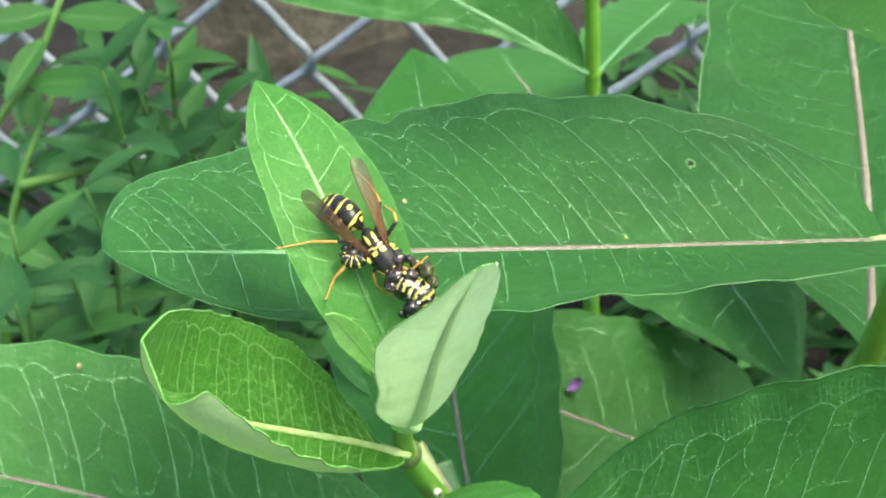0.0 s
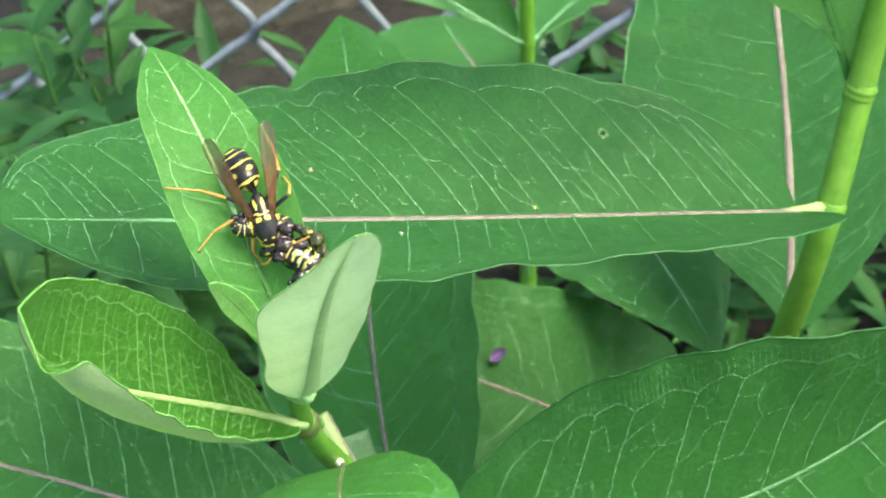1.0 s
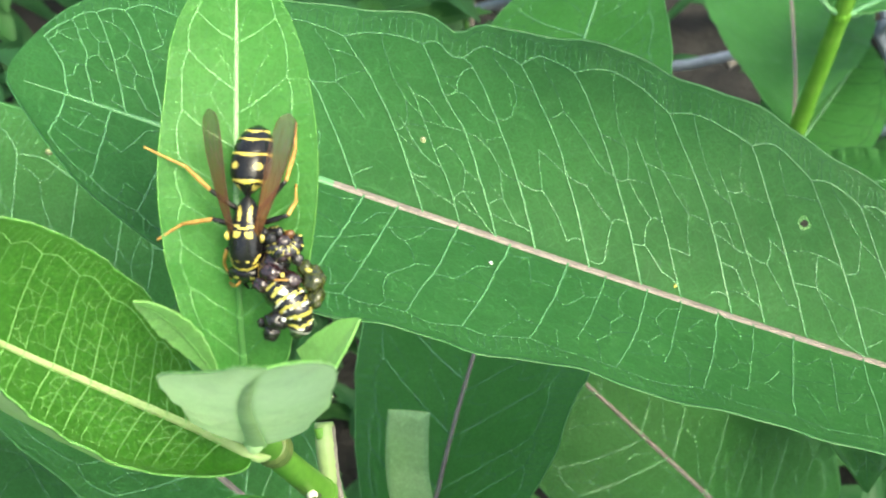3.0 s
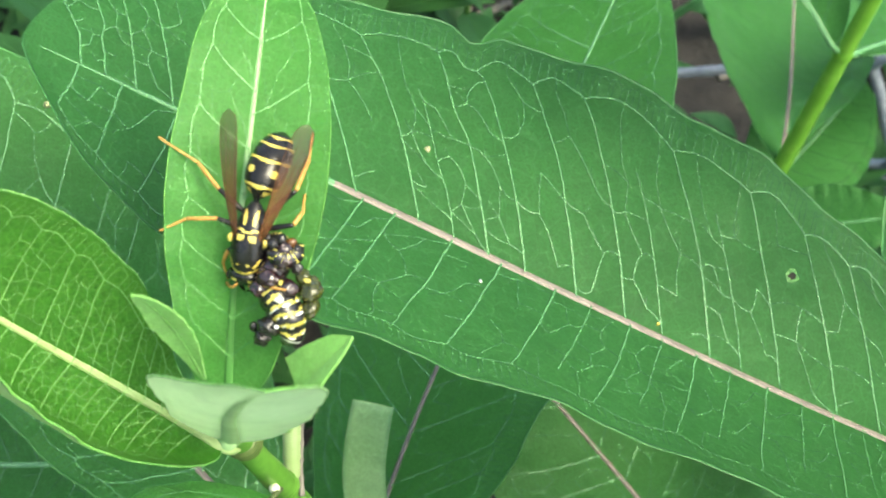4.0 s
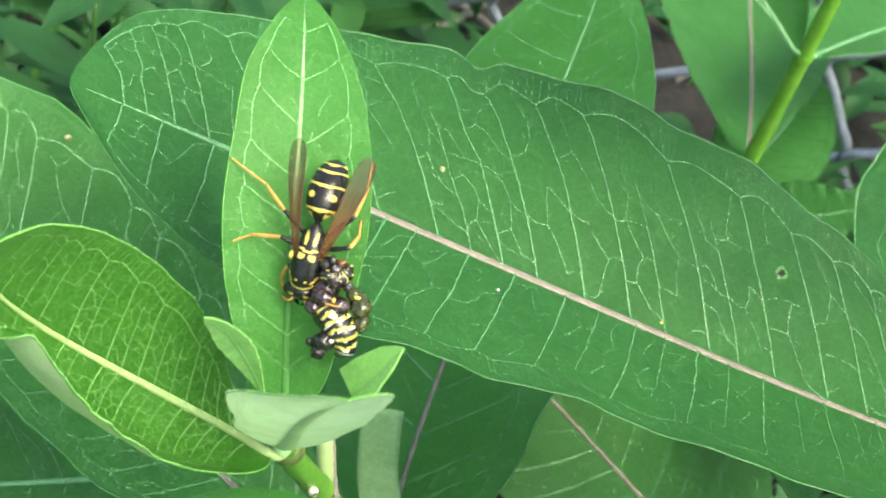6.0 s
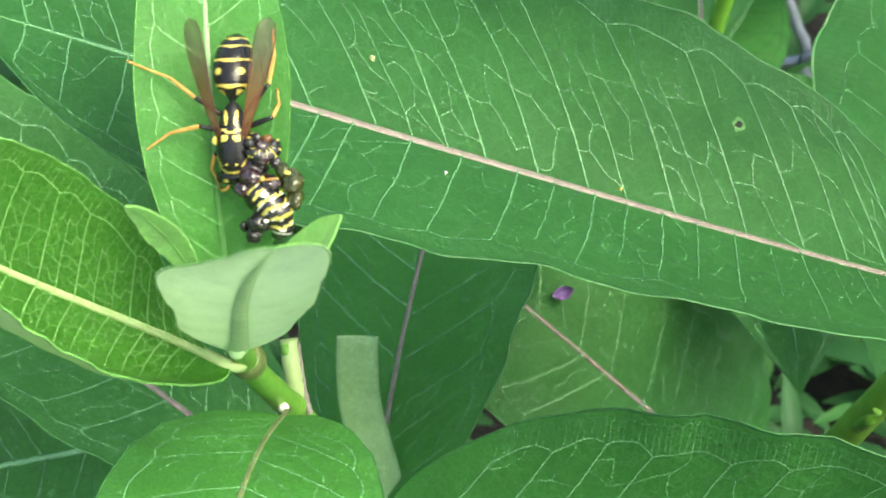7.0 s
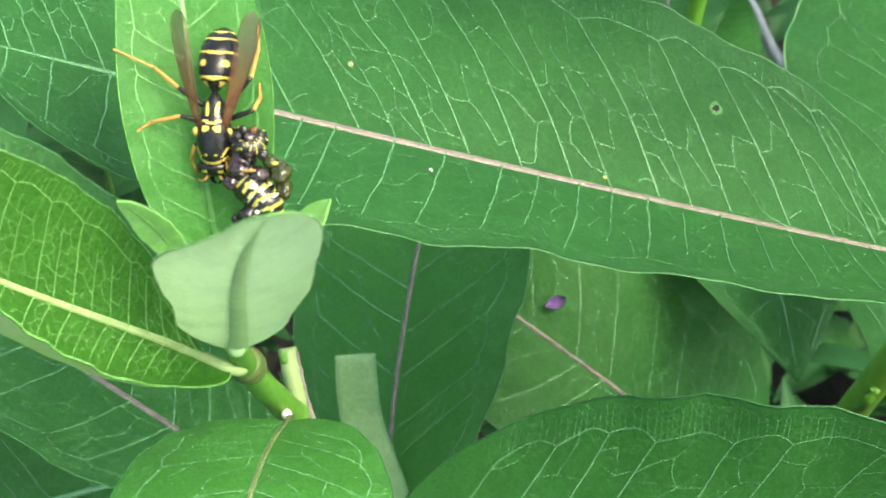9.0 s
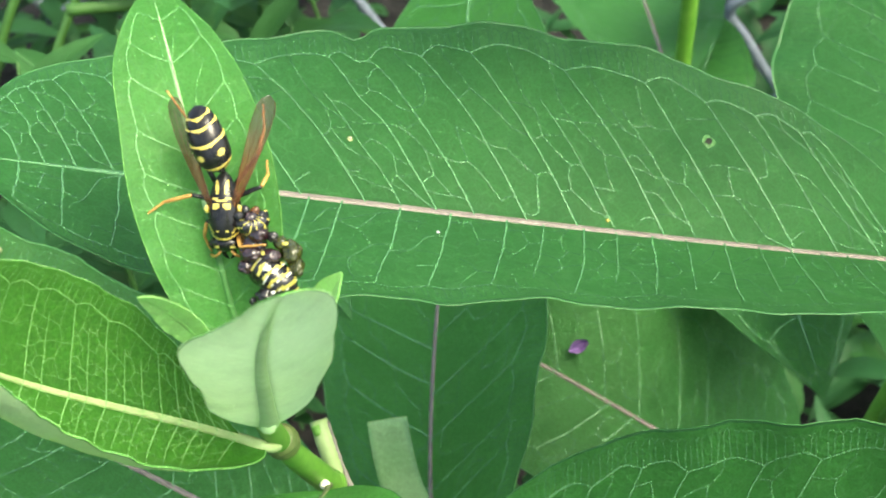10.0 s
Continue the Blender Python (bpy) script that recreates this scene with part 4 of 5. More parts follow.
def small_marks():
    """A drop of milky sap, a torn stalk and a fallen petal."""
    v, f = tube([SAP + np.array([0.0002, 0.0006, -0.0004]), SAP, SAP + np.array([-0.0001, -0.0003, 0.0006])], [0.0004, 0.00085, 0.0004], 10, 9, 0, 0.1)
    mesh_part("sap_drop", v, f, latex, main_plant, "dried white milky sap drop")
    v, f = tube(TORN, [0.0014, 0.0015, 0.0014, 0.0009], 10, 18, 0, 0.05)
    torn = mesh_part("torn_petiole", v, f, rib_yellow, main_plant, "pale torn leaf stalk")
    p = np.array(TORN)
    edge = np.array([0.0013, -0.0004, 0.0])
    v, f = tube(p + edge, [0.0004, 0.0005, 0.0004, 0.0005], 8, 18, 0, 0.2)
    mesh_part("stalk_edge", v, f, dry_twig, torn, "dry brown torn edge")
    v, f = tube([p[0] + np.array([-0.0006, -0.0012, 0.0003]), p[0] * 0.6 + p[1] * 0.4 + np.array([-0.0004, -0.0012, 0.0])], [0.0008, 0.0007], 8, 8, 0, 0.1)
    mesh_part("stalk_scrap", v, f, stem_green, torn, "bright green torn scrap")
    base = np.array((0.03649, 0.22966, 0.22429))
    u, q = np.meshgrid(np.linspace(0, 1, 14), np.linspace(-1, 1, 9), indexing="ij")
    w = 0.0014 * np.sin(math.pi * np.clip(u, 0.03, 0.97)) ** 0.7
    p = np.stack([0.0046 * (u - 0.5), w * q, 0.0008 + 0.0011 * q * q + 0.0008 * u * u], -1)
    rot = np.array(pose(0, 0, 0, 40, -8, 20).to_3x3())
    p = p @ rot.T + base
    top, low = p.reshape(-1, 3), (p - np.array([0, 0, 0.00025])).reshape(-1, 3)
    faces = []
    for i in range(13):
        for j in range(8):
            a = i * 9 + j
            faces += [(a, a + 9, a + 10, a + 1), (126 + a, 126 + a + 1, 126 + a + 10, 126 + a + 9)]
    for at, way, radius, tall, material, name, word in MARKS:
        d = unit(np.array(way, float))
        a = np.array(at) + d * 0.00014
        x = unit(np.cross(d, np.array([0.3, 0.9, 0.2])))
        y = np.cross(d, x)
        rng = np.random.default_rng(int(abs(at[0]) * 1e5))
        ring = np.linspace(0, 2 * math.pi, 14, endpoint=False)
        rr = radius * (1 + rng.uniform(-0.22, 0.22, 14))
        outer = a + (np.cos(ring)[:, None] * x + np.sin(ring)[:, None] * y) * rr[:, None] - d * 0.0001
        inner = a + (np.cos(ring)[:, None] * x + np.sin(ring)[:, None] * y) * rr[:, None] * 0.6 + d * tall
        v = np.concatenate([outer, inner, [a + d * tall * 1.2]])
        f = [(k, (k + 1) % 14, 14 + (k + 1) % 14, 14 + k) for k in range(14)] + [(14 + k, 14 + (k + 1) % 14, 28) for k in range(14)]
        mesh_part(name, v, f, material, side_plant, word)
    ob = mesh_part("petal", np.concatenate([top, low]), faces, petal_violet)
    tagged(ob, "small fallen violet petal lying on a leaf", "petal")


speck_dark = plain_material("speck_dark", (0.006, 0.009, 0.004), (0.022, 0.024, 0.014), 0.8, 900.0)
speck_halo = plain_material("speck_halo", (0.05, 0.19, 0.042), (0.075, 0.23, 0.05), 0.5, 900.0)
speck_tan = plain_material("speck_tan", (0.22, 0.27, 0.12), (0.36, 0.38, 0.20), 0.5, 900.0)
speck_white = plain_material("speck_white", (0.40, 0.46, 0.42), (0.55, 0.6, 0.55), 0.5, 900.0)
MARKS = (
    ((0.05215, 0.19066, 0.32019), (0.276, -0.421, 0.864), 0.0012, 3e-05, speck_halo, "blemish", "pale ring round a hole"),
    # A disc, not a cut: the hole's dark opening is put in as colour.
    ((0.05216, 0.19063, 0.32024), (0.276, -0.421, 0.864), 0.0008, 4e-05, speck_dark, "hole", "small dark disc that stands for a hole eaten in the leaf"),
    ((-0.00651, 0.18497, 0.33565), (0.298, -0.186, 0.936), 0.00048, 0.0003, speck_tan, "insect_egg", "tiny pale tan insect egg"),
    ((0.0326, 0.17594, 0.31978), (0.312, -0.397, 0.863), 0.00026, 0.0002, yellow_shell, "pollen_speck", "tiny yellow speck"),
    ((0.00504, 0.16781, 0.33032), (0.307, 0.257, 0.916), 0.0003, 0.0001, speck_white, "dust_speck", "tiny white speck"),
    ((-0.07406, 0.21566, 0.2897), (0.23, -0.534, 0.814), 0.0007, 0.0004, speck_tan, "litter_crumb", "pale crumb of dry litter"),
)
small_marks()


# ---------------------------------------------------------------- undergrowth
def lance_leaf(base, way, up, length, width, droop, rng, rows=12):
    """Verts and faces of a narrow pointed leaf with a keel and two faces."""
    way, up = unit(np.array(way, float)), np.array(up, float)
    side = unit(np.cross(up, way))
    up = np.cross(way, side)
    u = np.linspace(0, 1, rows)
    w = width * np.sin(math.pi * np.clip(u, 0.02, 0.985) ** 0.8) ** 0.85 / 2
    mid = np.array(base) + length * (u[:, None] * way - droop * u[:, None] ** 2 * up)
    cols = [mid + side * w[:, None] * k + up * (abs(k) * w[:, None] * 0.28) for k in (-1, -0.5, 0, 0.5, 1)]
    top = np.stack(cols, 1)
    verts = np.concatenate([top.reshape(-1, 3), (top - up * 0.0002).reshape(-1, 3)])
    m, faces = rows * 5, []
    for i in range(rows - 1):
        for j in range(4):
            a = i * 5 + j
            faces += [(a, a + 5, a + 6, a + 1), (m + a, m + a + 1, m + a + 6, m + a + 5)]
    return verts, faces


def herb(base, top, leaves, length, width, seed, skin, label):
    """A slender herb: one stem with lance-shaped leaves in turn around it."""
    rng = np.random.default_rng(seed)
    plant = thing("herb", tuple(base), label, "plant", "weeds by the fence")
    base, top = np.array(base, float), np.array(top, float)
    bow = np.array([rng.uniform(-0.015, 0.015), rng.uniform(-0.015, 0.015), 0])
    path = [base, base * 0.6 + top * 0.4 + bow, top]
    v, f = tube(path, [0.0018, 0.0013, 0.0005], 8, 24)
    mesh_part("stem", v, f, herb_stem, plant)
    leaves = int(leaves * 1.5)
    line = spline(path, leaves + 4)
    turn = rng.uniform(0, 6)
    for k in range(leaves):
        p = line[min(k + 4, leaves + 3)]
        turn += 2.4 + rng.uniform(-0.4, 0.4)
        grow = 0.65 + 0.5 * math.sin(math.pi * min(1, (k + 2) / (leaves + 1)))
        way = (math.cos(turn), math.sin(turn), rng.uniform(0.25, 0.8))
        v, f = lance_leaf(p, way, (0, 0, 1), 0.72 * length * grow * rng.uniform(0.7, 1.2), 0.78 * width * grow, rng.uniform(0.1, 0.4), rng)
        middle = v[2:60:5]
        ob = mesh_part("leaf", v, f, skin, plant)
        v, f = tube(middle[:-2] + np.array([0, 0, 0.0001]), [0.00022, 0.0001], 5, 9)
        mesh_part("midrib", v, f, herb_light, ob)
    return plant


HERBS = (
    ((-0.065, 0.423, 0), (-0.054, 0.412, 0.227), 13, 0.046, 0.0146, herb_leaf),
    ((-0.069, 0.448, 0), (-0.044, 0.428, 0.202), 12, 0.044, 0.0134, herb_leaf),
    ((-0.073, 0.376, 0), (-0.068, 0.366, 0.219), 13, 0.051, 0.0121, herb_leaf),
    ((-0.044, 0.435, 0), (-0.032, 0.433, 0.18), 11, 0.049, 0.0162, herb_light),
    ((-0.092, 0.339, 0), (-0.089, 0.333, 0.238), 13, 0.050, 0.0152, herb_light),
    ((-0.05, 0.407, 0), (-0.054, 0.394, 0.192), 12, 0.050, 0.0157, herb_leaf),
    ((-0.017, 0.469, 0), (-0.019, 0.451, 0.173), 10, 0.041, 0.0158, herb_leaf),
    ((-0.086, 0.324, 0), (-0.077, 0.321, 0.227), 13, 0.050, 0.0133, herb_leaf),
    ((-0.044, 0.482, 0), (-0.029, 0.471, 0.192), 12, 0.046, 0.0148, herb_light),
    ((-0.041, 0.438, 0), (-0.023, 0.421, 0.168), 10, 0.042, 0.0163, herb_leaf),
    ((-0.042, 0.417, 0), (-0.038, 0.397, 0.184), 11, 0.051, 0.0156, herb_light),
    ((-0.057, 0.468, 0), (-0.045, 0.466, 0.213), 13, 0.043, 0.0130, herb_leaf),
    ((-0.113, 0.312, 0), (-0.092, 0.306, 0.237), 13, 0.047, 0.0158, herb_leaf),
    ((-0.065, 0.345, 0), (-0.064, 0.338, 0.219), 13, 0.048, 0.0150, herb_leaf),
    ((0.160, 0.44, 0.0), (0.165, 0.43, 0.090), 9, 0.040, 0.013, herb_leaf),
    ((0.190, 0.49, 0.0), (0.195, 0.48, 0.110), 9, 0.044, 0.014, herb_light),
    ((0.215, 0.41, 0.0), (0.210, 0.40, 0.140), 9, 0.046, 0.015, herb_leaf),
)
for number, (low, high, count, long, wide, skin) in enumerate(HERBS):
    herb(low, high, count, long, wide, 40 + number, skin, "slender weed with narrow green leaves growing by the fence")


def leafy_weed(stems, leaves, label):
    """A weed with given stems and lance-shaped leaves: rows of base, tip, width and skin."""
    rng = np.random.default_rng(len(leaves))
    plant = thing("herb", tuple(stems[0][0]), label, "plant", "weeds by the fence")
    for path in stems:
        v, f = tube(path, [0.0021, 0.0018, 0.0013], 8, 26)
        mesh_part("stem", v, f, weed_stem, plant)
    for low, high, wide, skin in leaves:
        way = np.array(high) - np.array(low)
        v, f = lance_leaf(low, way, (0.05, -0.45, 1), float(np.linalg.norm(way)), wide, rng.uniform(-0.05, 0.08), rng, 16)
        ob = mesh_part("leaf", v, f, skin, plant)
        v, f = tube(v[2:80:5][:-2] + np.array([0, -0.0001, 0.0001]), [0.00035, 0.00015], 5, 12)
        mesh_part("midrib", v, f, weed_rib, ob)
    return plant


weed_stem = plain_material("weed_stem", (0.050, 0.155, 0.025), (0.08, 0.205, 0.04), 0.5, 200.0)
weed_rib = plain_material("weed_rib", (0.06, 0.20, 0.05), (0.085, 0.245, 0.065), 0.5, 300.0)
leafy_weed([[(-0.155, 0.40, -0.01), (-0.135, 0.415, 0.11), (-0.0904, 0.4379, 0.2018), (-0.0796, 0.4428, 0.2079), (-0.0709, 0.4487, 0.2163), (-0.0589, 0.4581, 0.2306)]],
           [((-0.0627, 0.4535, 0.2233), (-0.0297, 0.4397, 0.2208), 0.0118, weed_leaf),
            ((-0.0786, 0.4429, 0.2079), (-0.0438, 0.4258, 0.2085), 0.0128, weed_leaf),
            ((-0.0701, 0.4502, 0.2185), (-0.0859, 0.425, 0.218), 0.0085, herb_light),
            ((-0.064, 0.4546, 0.2252), (-0.0933, 0.4534, 0.2259), 0.011, weed_leaf)],
           "upright weed with broad lance-shaped green leaves")
leafy_weed([[(-0.125, 0.43, -0.01), (-0.093, 0.43, 0.1742), (-0.0841, 0.4391, 0.1854), (-0.0767, 0.4445, 0.1925), (-0.0705, 0.45, 0.2)], [(-0.0916, 0.4238, 0.1823), (-0.0687, 0.4244, 0.1813), (-0.0509, 0.4252, 0.182), (-0.0342, 0.425, 0.182)]],
           [((-0.102, 0.3855, 0.1997), (-0.0791, 0.3655, 0.1884), 0.0105, weed_leaf),
            ((-0.111, 0.3584, 0.1841), (-0.0534, 0.3498, 0.1843), 0.0125, herb_light),
            ((-0.1045, 0.3819, 0.1796), (-0.074, 0.3697, 0.1775), 0.009, herb_light),
            ((-0.0664, 0.4252, 0.1824), (-0.043, 0.4356, 0.1963), 0.008, herb_leaf)],
           "branching weed with pale stems and narrow leaves")


def undergrowth():
    """Low seedlings and blades that cover the soil, past counting."""
    rng = np.random.default_rng(7)
    for skin, count, name in ((herb_leaf, 2600, "ground_cover"), (herb_light, 900, "ground_cover")):
        pieces = []
        for _ in range(count):
            x, y = rng.uniform(-0.42, 0.34), rng.uniform(0.24, 0.66)
            if x > -0.04 and y > 0.50 and rng.uniform() < 0.65:
                continue
            if 0.03 < x < 0.16 and rng.uniform() < 0.4:
                continue
            tall = 0.10 if x < 0.0 else 0.035
            a, lift = rng.uniform(0, 6.28), rng.uniform(0.1, 1.3)
            pieces.append(lance_leaf((x, y, -0.005 + tall * rng.uniform() ** 1.7), (math.cos(a), math.sin(a), lift), (math.cos(a) * -0.3, 0.1, 1),
                                     rng.uniform(0.015, 0.042), rng.uniform(0.004, 0.012), rng.uniform(0.05, 0.5), rng, 8))
        v, f = joined(pieces)
        tagged(mesh_part(name, v, f, skin), "low green seedlings and weeds covering the soil", "weeds", kind="stuff")


undergrowth()


def twig(points, radii, seed):
    rng = np.random.default_rng(seed)
    base = tuple(points[0])
    ob = thing("dry_twig", base, "bleached dry grey twig lying among the weeds", "twig", "dry twigs")
    v, f = tube(points, radii, 8, 26, 0, 0.12)
    mesh_part("branch", v, f, dry_twig, ob)
    p, q = np.array(points[1], float), np.array(points[-1], float)
    off = np.array([rng.uniform(-0.02, 0.02), rng.uniform(-0.02, 0.02), rng.uniform(0.0, 0.02)])
    v, f = tube([p, p * 0.6 + q * 0.4 + off, p * 0.3 + q * 0.7 + off * 2], [radii[-1] * 0.9, radii[-1] * 0.6, radii[-1] * 0.3], 6, 12)
    mesh_part("side_shoot", v, f, dry_twig, ob)


twig([(0.00, 0.58, 0.004), (0.03, 0.545, 0.020), (0.055, 0.520, 0.050)], [0.0024, 0.0020, 0.0016], 2)
twig([(-0.06, 0.52, 0.004), (-0.01, 0.55, 0.012), (0.03, 0.60, 0.010)], [0.0020, 0.0018, 0.0014], 3)
twig([(0.10, 0.56, 0.004), (0.14, 0.60, 0.010), (0.18, 0.62, 0.008)], [0.0024, 0.0020, 0.0016], 4)
twig([(-0.16, 0.44, 0.004), (-0.12, 0.46, 0.030), (-0.08, 0.50, 0.050)], [0.0018, 0.0016, 0.0012], 5)


# ---------------------------------------------------------------- wasp and prey
def revolve(profile, sides, squash=1.0, axis_y=True, bend=0.0):
    """Points of a body of revolution about y: rows of (y, radius); squash flattens it, bend drops its end."""
    prof = np.array(profile, float)
    ang = np.linspace(0, 2 * math.pi, sides, endpoint=False)
    ring = np.stack([np.cos(ang)[None] * prof[:, 1:2], np.repeat(prof[:, :1], sides, 1), np.sin(ang)[None] * prof[:, 1:2] * squash], -1)
    ring[..., 2] -= bend * (ring[..., 1] - prof[0, 0]) ** 2
    return ring


def skin_of(ring):
    rows, sides = ring.shape[:2]
    faces = [(i * sides + j, i * sides + (j + 1) % sides, (i + 1) * sides + (j + 1) % sides, (i + 1) * sides + j) for i in range(rows - 1) for j in range(sides)]
    faces += [tuple(range(sides - 1, -1, -1)), tuple((rows - 1) * sides + j for j in range(sides))]
    return ring.reshape(-1, 3), faces


def face_centres(v, faces):
    return np.array([np.mean(v[list(f)], axis=0) for f in faces])


def local_part(name, v, f, materials, parent, label="", picks=None, uvs=None, at=(0, 0, 0)):
    """A part in its parent's own space."""
    ob = mesh_part(name, np.asarray(v, float), f, materials, None, label, picks, True, uvs)
    ob.parent = parent
    ob.location = at
    return ob


MM = 0.001
BULK = 1.13
AHEAD = 0.0015


def wasp():
    """A paper wasp: head at +y, back at +z."""
    body = thing("wasp", (0, 0, 0), "black and yellow paper wasp with orange legs feeding on a leaf", "wasp")
    # Thorax.
    y = np.sin(np.linspace(-1, 1, 60) * math.pi / 2)
    prof = [(3.1 * k * MM, max(0.5 if k > 0 else 0.2, 1.86 * (1 - abs(k) ** 3.0) ** 0.5 * (1 - 0.42 * max(0, -k) ** 1.1)) * MM) for k in y]
    ring = revolve(prof, 56, 0.92)
    v, f = skin_of(ring)
    c = face_centres(v, f) / MM
    up = c[:, 2] > 0.25
    marks = np.zeros(len(f), int)

    def spot(x, yy, rx, ry, lean=0.0):
        dx, dy = np.abs(c[:, 0]) - x, c[:, 1] - yy
        return up & (((dx + lean * dy) / rx) ** 2 + (dy / ry) ** 2 < 1)

    x, y = np.abs(c[:, 0]), c[:, 1]
    marks[spot(0.52, -1.78, 0.21, 0.60, 0.12)] = 1                      # two long stripes on the rear slope
    marks[up & (x < 1.05) & (x > 0.05) & (np.abs(y + 0.78 - 0.10 * np.cos(2.6 * x)) < 0.10)] = 1
    marks[up & (x > 0.20) & (x < 1.02) & (y > -0.34) & (y < 0.16 - 0.75 * np.abs(x - 0.72))] = 1    # scutellum triangles
    marks[spot(0.52, 1.95, 0.11, 0.11)] = 1
    marks[(c[:, 2] > -0.2) & (np.abs(x - 1.62 + 0.70 * (y - 1.36)) < 0.08) & (y > 1.30) & (y < 2.15)] = 1
    collar = 2.70 - 0.42 * (x / 1.3) ** 2
    marks[(c[:, 2] > -0.6) & (np.abs(y - collar) < 0.085)] = 1       # collar line
    v[:, 1] = v[:, 1] + 0.26 * (v[:, 1] + 3.1 * MM)
    local_part("thorax", v * BULK, f, [black_shell, yellow_shell], body, "", marks)
    for s in (1, -1):
        t, g = tube([(1.68 * s * MM, 0.5 * MM, 0.85 * MM), (1.84 * s * MM, 0.9 * MM, 0.85 * MM), (1.72 * s * MM, 1.3 * MM, 0.75 * MM)], [0.15 * MM, 0.27 * MM, 0.15 * MM], 8, 7)
        local_part("wing_base", t * BULK, g, yellow_shell, body)
    # Head.
    prof = [((2.60 + 1.75 * k) * MM, max(0.25, 1.90 * math.sin(math.pi * min(0.97, 0.16 + 0.80 * k)) ** 0.6) * MM) for k in np.linspace(0, 1, 20)]
    ring = revolve(prof, 36, 0.78)
    ring[..., 2] -= 0.75 * MM
    v, f = skin_of(ring)
    c = face_centres(v, f) / MM
    marks = np.zeros(len(f), int)
    marks[(np.abs(c[:, 0]) < 1.15) & (np.abs(c[:, 1] - 3.75) < 0.10) & (c[:, 2] > -0.4) & (np.abs(np.abs(c[:, 0]) - 0.85) < 0.3)] = 1
    head = local_part("head", v * BULK + (0, AHEAD, 0), f, [black_shell, yellow_shell], body, "", marks)
    for s in (1, -1):
        bm = bmesh.new()
        bmesh.ops.create_icosphere(bm, subdivisions=3, radius=1.0)
        for vert in bm.verts:
            vert.co = Vector((vert.co.x * 0.55, vert.co.y * 0.62, vert.co.z * 0.95)) * MM
        data = bpy.data.meshes.new("eye")
        bm.to_mesh(data)
        bm.free()
        data.materials.append(eye_dark)
        data.polygons.foreach_set("use_smooth", np.ones(len(data.polygons), dtype=bool))
        ob = new("eye", data)
        ob.parent = head
        ob.location = (1.55 * s * MM * BULK, 3.5 * MM * BULK + AHEAD, -0.85 * MM)
        t, g = tube([(0.45 * s * MM, 4.0 * MM, -0.4 * MM), (0.9 * s * MM, 4.6 * MM, -0.3 * MM), (1.6 * s * MM, 4.9 * MM, -1.2 * MM), (2.2 * s * MM, 4.8 * MM, -2.2 * MM)],
                    [0.16 * MM, 0.13 * MM, 0.18 * MM, 0.12 * MM], 8, 18)
        local_part("antenna", t * BULK + (0, AHEAD, 0), g, orange_leg, head)
        t, g = tube([(0.55 * s * MM, 4.1 * MM, -1.5 * MM), (0.5 * s * MM, 4.8 * MM, -1.8 * MM), (0.1 * s * MM, 5.2 * MM, -1.9 * MM)], [0.3 * MM, 0.24 * MM, 0.08 * MM], 8, 8)
        local_part("mandible", t * BULK + (0, AHEAD, 0), g, eye_dark, head)
    # Abdomen, hinged at the waist.
    length = 8.4
    shape_y = [0, 0.25, 0.6, 1.1, 1.8, 2.9, 4.1, 5.3, 6.5, 7.4, 8.0, 8.4]
    shape_r = [0.30, 0.36, 0.62, 1.18, 1.84, 2.20, 2.30, 2.24, 2.02, 1.62, 1.10, 0.30]
    yy = np.linspace(0, length, 110)
    rr = hermite(np.array(shape_y), shape_r, yy)
    ends = [2.1, 5.15, 6.85, 7.75, 8.15, 8.4]
    for e in ends[:-1]:
        rr = rr * (1 - 0.05 * np.exp(-((yy - e - 0.10) / 0.10) ** 2))
    ring = revolve(np.stack([-yy * MM, rr * MM], 1), 56, 0.9)
    ring[..., 2] *= 1.05
    ring[..., 2] -= 0.045 / MM * ring[..., 1] ** 2
    v, f = skin_of(ring[:, ::-1])
    c = face_centres(v, f) / MM
    d, ang = -c[:, 1], np.arctan2(np.abs(c[:, 0]), c[:, 2] + 0.045 * c[:, 1] ** 2)
    marks = np.zeros(len(f), int)
    for k, e in enumerate(ends[:4]):
        wide = (0.40, 0.30, 0.20, 0.16, 0.12)[k]
        edge = e - wide - 0.14 * np.cos(4.0 * ang) * (0.7 if k else 0.9)
        marks[(d > edge) & (d < e)] = 1
    marks[((d - 3.65) / 0.42) ** 2 + ((ang - 0.66) / 0.25) ** 2 < 1] = 1
    marks[(d > 0.85) & (d < 1.45) & (np.abs(ang - 0.95) < 0.20 + 0.35 * (d - 0.85))] = 1
    abdomen = local_part("abdomen", v * (1.0, 0.97, 1.0), f, [black_shell, yellow_shell], body, "", marks, None, (0, -3.3 * MM, 0.15 * MM))
    wings = []
    # Wings, folded lengthwise, swept back and apart.
    for s in (1, -1):
        wing_u = np.linspace(0, 1, 30)
        wing_q = np.linspace(-1, 1, 7)
        half = np.interp(wing_u, [0, 0.1, 0.35, 0.7, 0.9, 0.97, 1], [0.26, 0.46, 0.84, 1.30, 1.22, 0.82, 0.1])
        root, tip = np.array([1.42 * s, 0.75, 1.25]), np.array([WING_SPREAD[0 if s > 0 else 1] * s, -13.0, 0.7])
        mid = root + (tip - root) * wing_u[:, None] + np.array([0.25 * s, 0, 0.9]) * np.sin(math.pi * wing_u)[:, None] * 0.6
        t = unit(np.gradient(mid, axis=0))
        side = unit(np.cross(t, np.array([0.45 * s, 0.0, 0.9])))
        n = np.cross(side, t)
